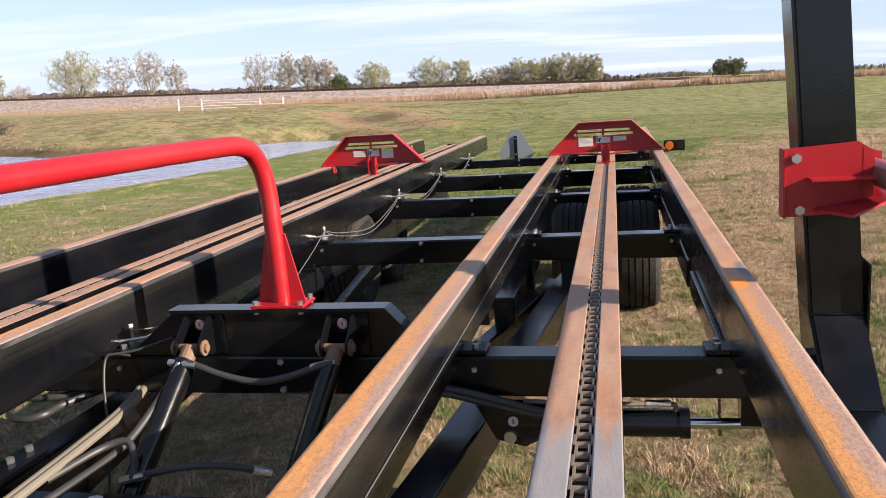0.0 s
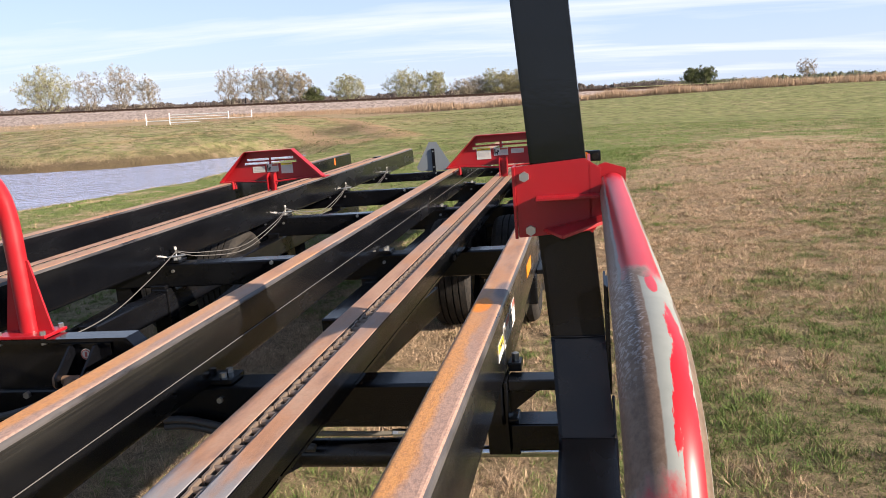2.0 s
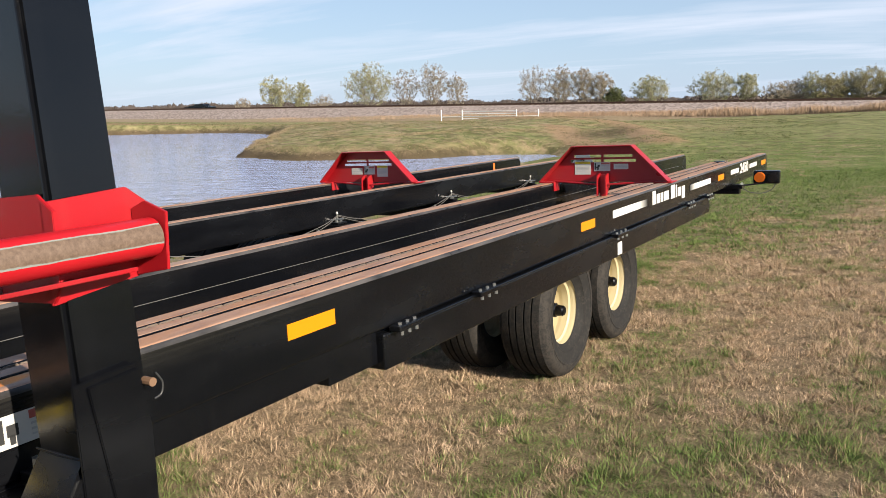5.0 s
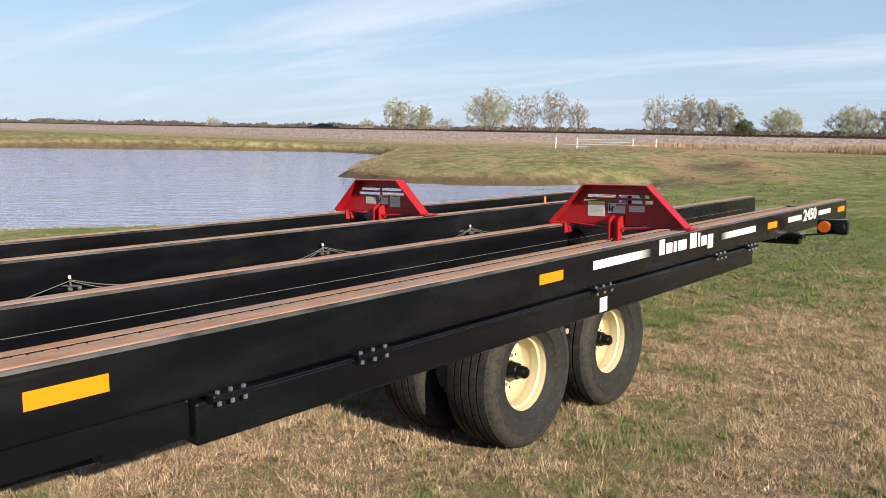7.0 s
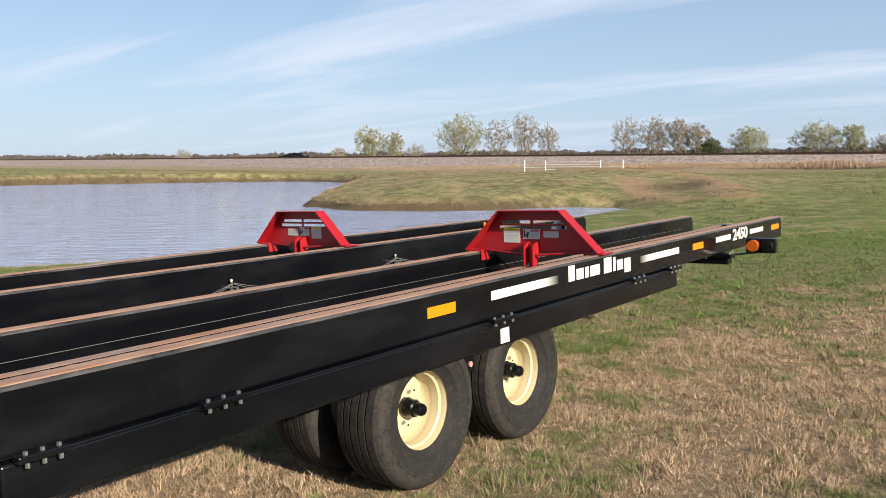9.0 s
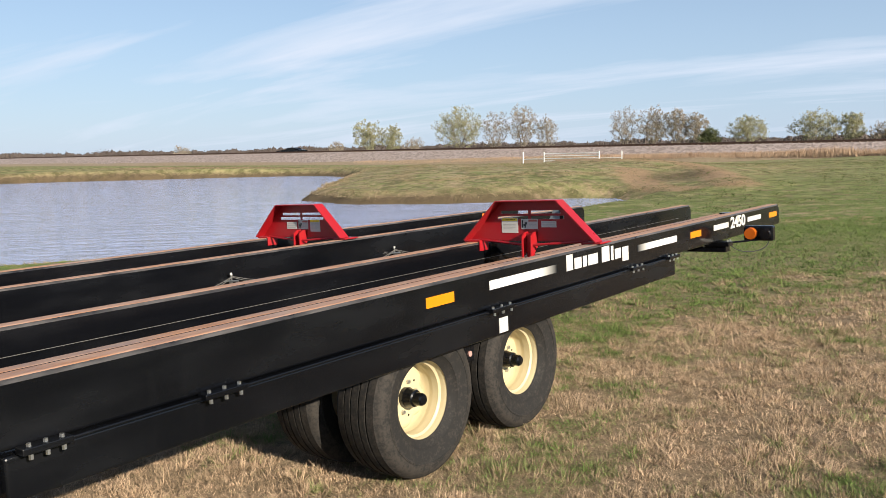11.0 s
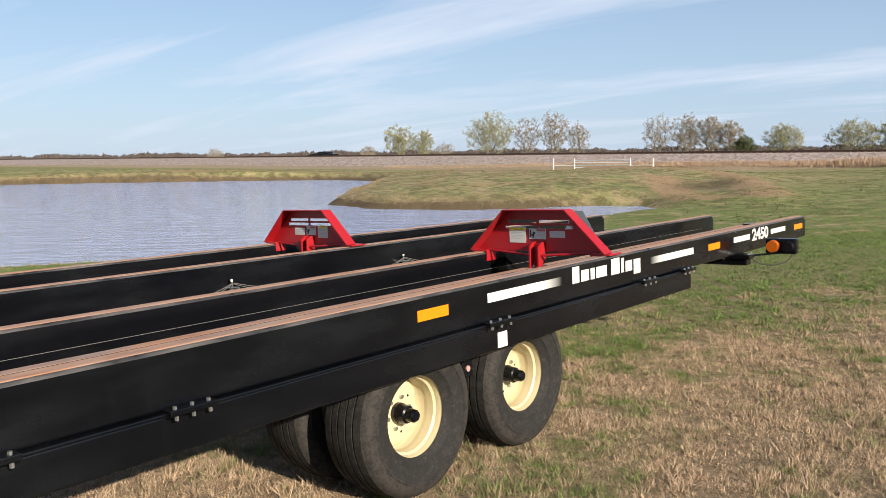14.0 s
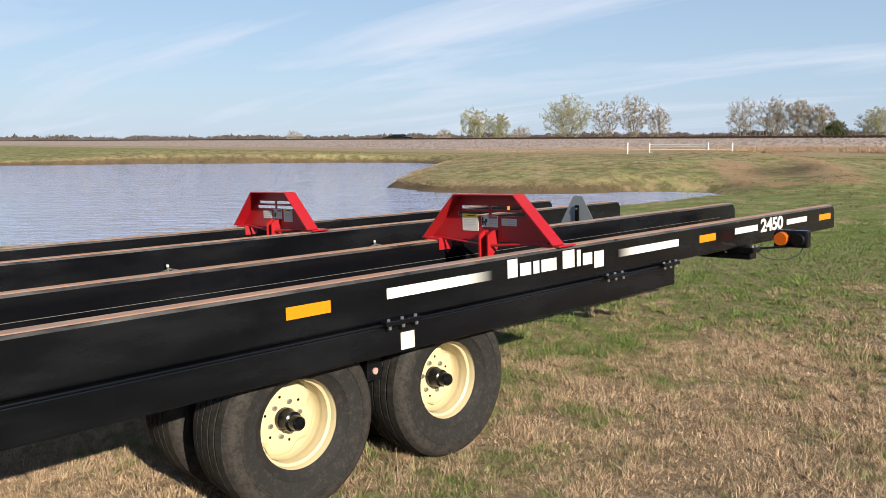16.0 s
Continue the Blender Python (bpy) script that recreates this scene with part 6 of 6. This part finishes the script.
left_line += [tuple(v) for v in spline([(-1.482, -0.447, 1.18), (-1.486, -0.448, 1.30), (-1.494, -0.460, 1.380), (-1.506, -0.497, 1.438), (-1.517, -0.57, 1.462), (-1.529, -0.66, 1.466)], 5)]
left_line += [(-1.55, -0.9, 1.468), (-1.59, -1.5, 1.470), (-1.62, -2.0, 1.471)]
part("pusher_arm", sweep(left_line, 0.0290, 28), RED, TRAILER, "bent red tube arm", True)

# swing cylinder below the first cross beam
part("cylinder_bracket", prism([(-0.86, 0.631), (-0.60, 0.631), (-0.62, 0.52), (-0.70, 0.478), (-0.79, 0.50)], "y", -0.492, -0.482, 0.002), BLACK, TRAILER)
swing = part("swing_cylinder", cyl((-0.80, -0.45, 0.545), (-0.212, -0.45, 0.548), 0.043, 22, bev=0.004), BLACK, TRAILER, "black hydraulic cylinder with a chrome rod", True)
part("rod", cyl((-0.212, -0.45, 0.548), (0.20, -0.45, 0.553), 0.017, 16), CHROME, swing, "polished chrome rod", True)
part("end_ring", cyl((-0.235, -0.45, 0.548), (-0.205, -0.45, 0.548), 0.047, 22), BLACK, swing)
part("pin", cyl((-0.745, -0.51, 0.515), (-0.745, -0.44, 0.515), 0.020, 12), ZINC, swing)
part("round_label", cyl((-0.735, -0.495, 0.562), (-0.735, -0.492, 0.562), 0.016, 18), STICKER, swing)
part("label_bar", box(-0.738, -0.731, -0.4962, -0.4952, 0.554, 0.570), REDINK, swing)
part("hose", sweep(spline([(-0.70, -0.49, 0.628), (-0.42, -0.49, 0.622), (-0.30, -0.48, 0.622), (-0.25, -0.465, 0.612), (-0.245, -0.455, 0.59)], 6), 0.008, 8), HOSESLEEVE, swing, "", True)
part("hose_fitting", cyl((-0.335, -0.482, 0.622), (-0.262, -0.47, 0.617), 0.012, 8), ZINC, swing)
pul = part("hook_pulley", cyl((0.01, -0.43, 0.590), (0.04, -0.43, 0.590), 0.032, 18), BLACK, TRAILER)
part("hub", cyl((0.005, -0.43, 0.590), (0.046, -0.43, 0.590), 0.013, 8), ZINC, pul)
part("side_bracket", box(-0.06, 0.03, -0.475, -0.40, 0.55, 0.66, 0.004), BLACK, TRAILER)
part("round_label", cyl((-0.045, -0.479, 0.665), (-0.045, -0.4755, 0.665), 0.016, 18), STICKER, TRAILER)
hangchain = part("hang_chain", sweep([(-0.115, -0.43, 0.635), (-0.118, -0.43, 0.55), (-0.11, -0.43, 0.50)], 0.003, 6), BAREPIN, TRAILER)
for i in range(7):
    part("link", cyl((-0.116, -0.437 + 0.014 * (i % 2), 0.62 - i * 0.018), (-0.116, -0.423 - 0.014 * (i % 2), 0.608 - i * 0.018), 0.0045, 6), BAREPIN, hangchain)

# ---------------------------------------------------------------- hoses at the front


def hose(pts, r, mat, label, name="hose"):
    return part(name, sweep(spline(pts, 8), r, 10), mat, TRAILER, label, True)


hose([(-1.755, -0.63, 0.80), (-1.70, -0.645, 0.795), (-1.61, -0.65, 0.765), (-1.50, -0.65, 0.745), (-1.40, -0.645, 0.76), (-1.31, -0.625, 0.785), (-1.262, -0.61, 0.79)], 0.011, HOSE, "black hydraulic hose between the cylinders")
hose([(-1.77, -0.66, 0.775), (-1.80, -0.74, 0.70), (-1.83, -0.88, 0.63), (-1.86, -1.05, 0.61), (-1.90, -1.3, 0.60), (-1.93, -1.7, 0.60)], 0.012, HOSE, "black hydraulic hose")
for p, q in (((-1.80, -0.632, 0.80), (-1.70, -0.645, 0.795)), ((-1.76, -0.64, 0.80), (-1.785, -0.70, 0.735)), ((-1.33, -0.628, 0.783), (-1.262, -0.60, 0.792))):
    part("hose_fitting", cyl(p, q, 0.012, 8), ZINC, TRAILER)
hose([(-1.775, -0.93, 0.56), (-1.70, -0.95, 0.585), (-1.58, -0.93, 0.60), (-1.47, -0.88, 0.575), (-1.40, -0.83, 0.53)], 0.011, HOSE, "black hydraulic hose between the cylinders")
for p, q in (((-1.81, -0.94, 0.552), (-1.72, -0.95, 0.58)), ((-1.44, -0.86, 0.56), (-1.40, -0.83, 0.535))):
    part("hose_fitting", cyl(p, q, 0.013, 8), ZINC, TRAILER)
hose([(-1.765, -0.95, 0.565), (-1.765, -0.93, 0.63), (-1.80, -0.91, 0.66), (-1.86, -0.95, 0.65), (-1.92, -1.1, 0.63)], 0.011, HOSE, "black hydraulic hose")
for k in range(2):
    o = 0.020 * k
    hose([(-2.16 + o, -0.40, 0.640), (-2.08 + o, -0.42, 0.655), (-2.02 + o * 0.7, -0.47, 0.662), (-1.995 + o, -0.56, 0.655), (-1.965 + o, -0.72, 0.650), (-1.945 + o, -0.93, 0.648), (-1.925 + o, -1.14, 0.650), (-1.93 + o, -1.5, 0.63), (-1.95 + o, -1.9, 0.60)], 0.0125, HOSESLEEVE, "beige sleeved hydraulic hoses")
hose([(-2.75, -0.50, 0.63), (-2.56, -0.50, 0.625), (-2.36, -0.495, 0.622), (-2.25, -0.43, 0.632), (-2.14, -0.40, 0.645)], 0.0125, HOSE, "black hydraulic hose")
hose([(-2.46, -0.56, 0.625), (-2.42, -0.63, 0.612), (-2.34, -0.665, 0.612), (-2.28, -0.64, 0.62), (-2.27, -0.56, 0.622), (-2.19, -0.45, 0.635), (-2.12, -0.42, 0.65)], 0.0125, HOSE, "black hydraulic hose")
hose([(-2.00, -0.535, 0.790), (-2.05, -0.55, 0.800), (-2.075, -0.565, 0.785), (-2.07, -0.60, 0.70), (-2.05, -0.64, 0.55), (-2.04, -0.70, 0.35)], 0.0045, HOSE, "thin grey cable", "cable")
hose([(-2.07, -0.56, 0.80), (-1.99, -0.53, 0.805), (-1.93, -0.51, 0.82), (-1.86, -0.495, 0.84)], 0.0045, HOSE, "thin grey cable", "cable")
for k in range(2):
    hose([(-1.02, -0.52, 0.66 + 0.02 * k), (-0.93, -0.53, 0.665 + 0.018 * k), (-0.80, -0.53, 0.635 + 0.018 * k), (-0.66, -0.525, 0.60 + 0.014 * k), (-0.56, -0.52, 0.592)], 0.012, HOSE, "black hydraulic hose")
bar((-2.14, -1.75, 0.54), (-2.135, -0.36, 0.54), 0.12, 0.12, "side_frame", BLACK, "black sloping frame member")
fl = part("frame_flange", box(-2.18, -2.10, -1.08, -0.86, 0.601, 0.612, 0.003), BLACK, TRAILER)
for i in range(3):
    part("bolt", cyl((-2.14, -1.05 + i * 0.08, 0.606), (-2.14, -1.05 + i * 0.08, 0.628), 0.012, 6), ZINC, fl)

# cable along the second rail, held by small stakes at the cross beams
stations = (-0.42, 1.54, 3.25, 4.86, 6.5)
for a, b in zip(stations, stations[1:]):
    for k in range(2):
        ym = (a + b) / 2
        if a < 0:
            if k == 0:
                hose([(-2.055, a, 0.842), (-2.0, -0.2, 0.80), (-1.97, 0.25, 0.70), (-1.98, 0.7, 0.69), (-2.02, 1.15, 0.755), (-2.055, b, 0.842)], 0.0025, CABLE, "pale electric cable", "cable")
            continue
        hose([(-2.055, a, 0.842 - 0.006 * k), (-2.045, a + 0.25, 0.785 - 0.02 * k), (-2.04, ym, 0.715 - 0.03 * k), (-2.045, b - 0.25, 0.78 - 0.02 * k), (-2.055, b, 0.842 - 0.006 * k)], 0.0025, CABLE, "pale electric cable", "cable")
for y in stations:
    st = part("cable_stake", cyl((-2.06, y, 0.79), (-2.055, y - 0.01, 0.858), 0.005, 8), ZINC, TRAILER)
    part("stake_cap", cyl((-2.055, y - 0.01, 0.852), (-2.055, y - 0.01, 0.868), 0.008, 8), STICKER, st)
    part("stake_cross", cyl((-2.10, y - 0.03, 0.812), (-2.01, y + 0.01, 0.815), 0.006, 8), ZINC, st)
part("brake_line", cyl((-0.8695, FRONT, TOP - 0.115), (-0.8695, TAIL - 0.3, TOP - 0.115), 0.0014, 6), CABLE, TRAILER, "thin pale line along the rail")

# ---------------------------------------------------------------- markings on the outer rail face


def mark(y0, y1, z0, z1, mat, name="marking", parent=None, x=0.0, proud=0.0012, label=""):
    return part(name, box(x + 0.0002, x + proud, y0, y1, z0, z1), mat, parent or RAILS[0], label)


for y0, y1 in ((0.415, 0.634), (2.700, 2.906), (5.843, 6.062), (7.823, 8.066)):
    mark(y0, y1, 0.860, 0.9085, YELLOW, "reflector", None, 0, 0.0016, "amber reflective tape")
mark(3.196, 3.855, 0.870, 0.915, FADE_OUT, "white_stripe")
mark(4.905, 5.578, 0.866, 0.910, FADE_IN, "white_stripe")
mark(6.338, 6.690, 0.872, 0.915, STICKER, "white_stripe")
mark(7.190, 7.571, 0.874, 0.915, STICKER, "white_stripe")
# the maker's mark, as plain blocks
for y0, y1, z0, z1 in ((3.962, 4.036, 0.862, 0.952), (4.055, 4.140, 0.862, 0.925), (4.158, 4.205, 0.862, 0.925), (4.222, 4.345, 0.862, 0.925),
                       (4.398, 4.500, 0.858, 0.952), (4.522, 4.555, 0.858, 0.945), (4.575, 4.660, 0.858, 0.922), (4.680, 4.770, 0.832, 0.922)):
    mark(y0, y1, z0, z1, STICKER, "lettering_block")


def lettering(text, y, z, size, width, parent):
    cu = bpy.data.curves.new("lettering", "FONT")
    cu.body, cu.size, cu.extrude, cu.offset = text, size, 0.0006, 0.0042
    cu.space_character = 0.92
    ob = new("lettering", cu)
    me = bpy.data.meshes.new_from_object(ob)
    bpy.data.objects.remove(ob)
    me.materials.append(STICKER) if not me.materials else None
    wide = max(v.co.x for v in me.vertices) - min(v.co.x for v in me.vertices)
    low = min(v.co.x for v in me.vertices)
    for v in me.vertices:
        v.co.x = (v.co.x - low) * width / wide
    o = new("lettering", me)
    o.parent = parent
    o.matrix_basis = Matrix.Translation((0.0014, y, z)) @ Matrix(((0, 0, 1, 0), (1, 0, 0, 0), (0, 1, 0, 0), (0, 0, 0, 1)))
    o.data.materials.clear()
    o.data.materials.append(STICKER)
    return o


lettering("2450", 6.738, 0.858, 0.128, 0.385, RAILS[0])

# safety labels near the post
w1 = mark(-0.590, -0.474, 0.860, 0.907, STICKER, "safety_label", None, 0, 0.0014, "yellow and white safety label")
part("print", box(0.0016, 0.0024, -0.588, -0.476, 0.884, 0.905), WARNYELLOW, w1)
part("print", box(0.0026, 0.0032, -0.555, -0.50, 0.890, 0.899), INK, w1)
w2 = mark(-0.450, -0.300, 0.852, 0.921, STICKER, "safety_label", None, 0, 0.0014, "white pictogram safety label")
for y0, y1, z0, z1, mt in ((-0.445, -0.432, 0.865, 0.915, INK), (-0.425, -0.40, 0.875, 0.900, INK), (-0.42, -0.408, 0.858, 0.878, INK), (-0.375, -0.305, 0.900, 0.918, REDINK), (-0.372, -0.31, 0.887, 0.892, PALEINK), (-0.372, -0.31, 0.875, 0.880, PALEINK), (-0.372, -0.32, 0.864, 0.868, PALEINK)):
    part("print", box(0.0016, 0.0024, y0, y1, z0, z1), mt, w2)
w3 = mark(-0.278, -0.120, 0.850, 0.923, STICKER, "safety_label", None, 0, 0.0014, "white pictogram safety label")
for y0, y1, z0, z1, mt in ((-0.27, -0.20, 0.862, 0.868, INK), (-0.262, -0.25, 0.87, 0.90, INK), (-0.24, -0.215, 0.875, 0.895, INK), (-0.262, -0.21, 0.903, 0.909, INK), (-0.18, -0.128, 0.902, 0.920, REDINK), (-0.18, -0.13, 0.885, 0.889, PALEINK), (-0.18, -0.13, 0.870, 0.874, PALEINK)):
    part("print", box(0.0016, 0.0024, y0, y1, z0, z1), mt, w3)
plate = part("data_plate", box(0.0025, 0.0045, 3.262, 3.340, 0.643, 0.718), STICKER, TRAILER, "white data plate on the lower side beam")
for k, z in enumerate((0.708, 0.699, 0.690, 0.681, 0.672, 0.660)):
    part("print", box(0.0047, 0.0052, 3.269, 3.332 - 0.014 * (k % 3), z, z + 0.003), PALEINK, plate)

part("orange_reflector", box(-2.9668, -2.965, 7.40, 7.44, 0.862, 0.945), ORANGE, RAILS[3], "orange reflector strip")
lug = part("axle_lug", box(-0.30, -0.206, 3.242, 3.328, 0.47, 0.634, 0.004), BLACK, TRAILER)
part("pink_label", cyl((-0.206, 3.285, 0.514), (-0.199, 3.285, 0.514), 0.015, 14), PINK, lug)

# ---------------------------------------------------------------- tail: lamp and slow-vehicle plate
lamp_arm = part("lamp_arm", box(-0.32, 0.075, 6.46, 6.58, 0.735, 0.772, 0.004), BLACK, TRAILER, "black lamp bracket under the rail")
part("lamp_rod", cyl((0.05, 6.55, 0.757), (0.25, 6.66, 0.775), 0.008, 8), BLACK, lamp_arm)
for y in (6.48, 6.54):
    part("bolt", cyl((0.06, y, 0.772), (0.06, y, 0.786), 0.009, 6), ZINC, lamp_arm)
lamp = part("warning_lamp", box(0.135, 0.365, 6.645, 6.72, 0.766, 0.886, 0.012), BLACK, TRAILER, "black tail lamp with amber and dark lenses")
part("amber_lens", cyl((0.194, 6.648, 0.826), (0.194, 6.612, 0.826), 0.050, 24, 0.044), AMBERLENS, lamp, "amber lens", True)
part("dark_lens", cyl((0.306, 6.648, 0.824), (0.306, 6.622, 0.824), 0.047, 24, 0.041), DARKLENS, lamp, "dark red lens", True)
part("lamp_cable", sweep(spline([(0.05, 6.53, 0.755), (0.12, 6.55, 0.70), (0.22, 6.60, 0.685), (0.30, 6.65, 0.715), (0.33, 6.68, 0.775)], 8), 0.004, 8), HOSE, lamp, "", True)
smv = part("slow_vehicle_plate", prism([(MID - 0.20, 0.80), (MID - 0.155, 0.775), (MID + 0.155, 0.775), (MID + 0.20, 0.80), (MID + 0.20, 0.835), (MID + 0.045, 1.105), (MID - 0.045, 1.105), (MID - 0.20, 0.835)], "y", 6.640, 6.643), GREYPAINT, TRAILER, "bare grey back of a slow-vehicle triangle")
part("plate_bracket", box(MID - 0.018, MID + 0.018, 6.625, 6.639, 0.76, 1.03, 0.003), BLACK, smv)
for z in (0.82, 1.0):
    part("bolt", cyl((MID, 6.626, z), (MID, 6.618, z), 0.009, 6), ZINC, smv)
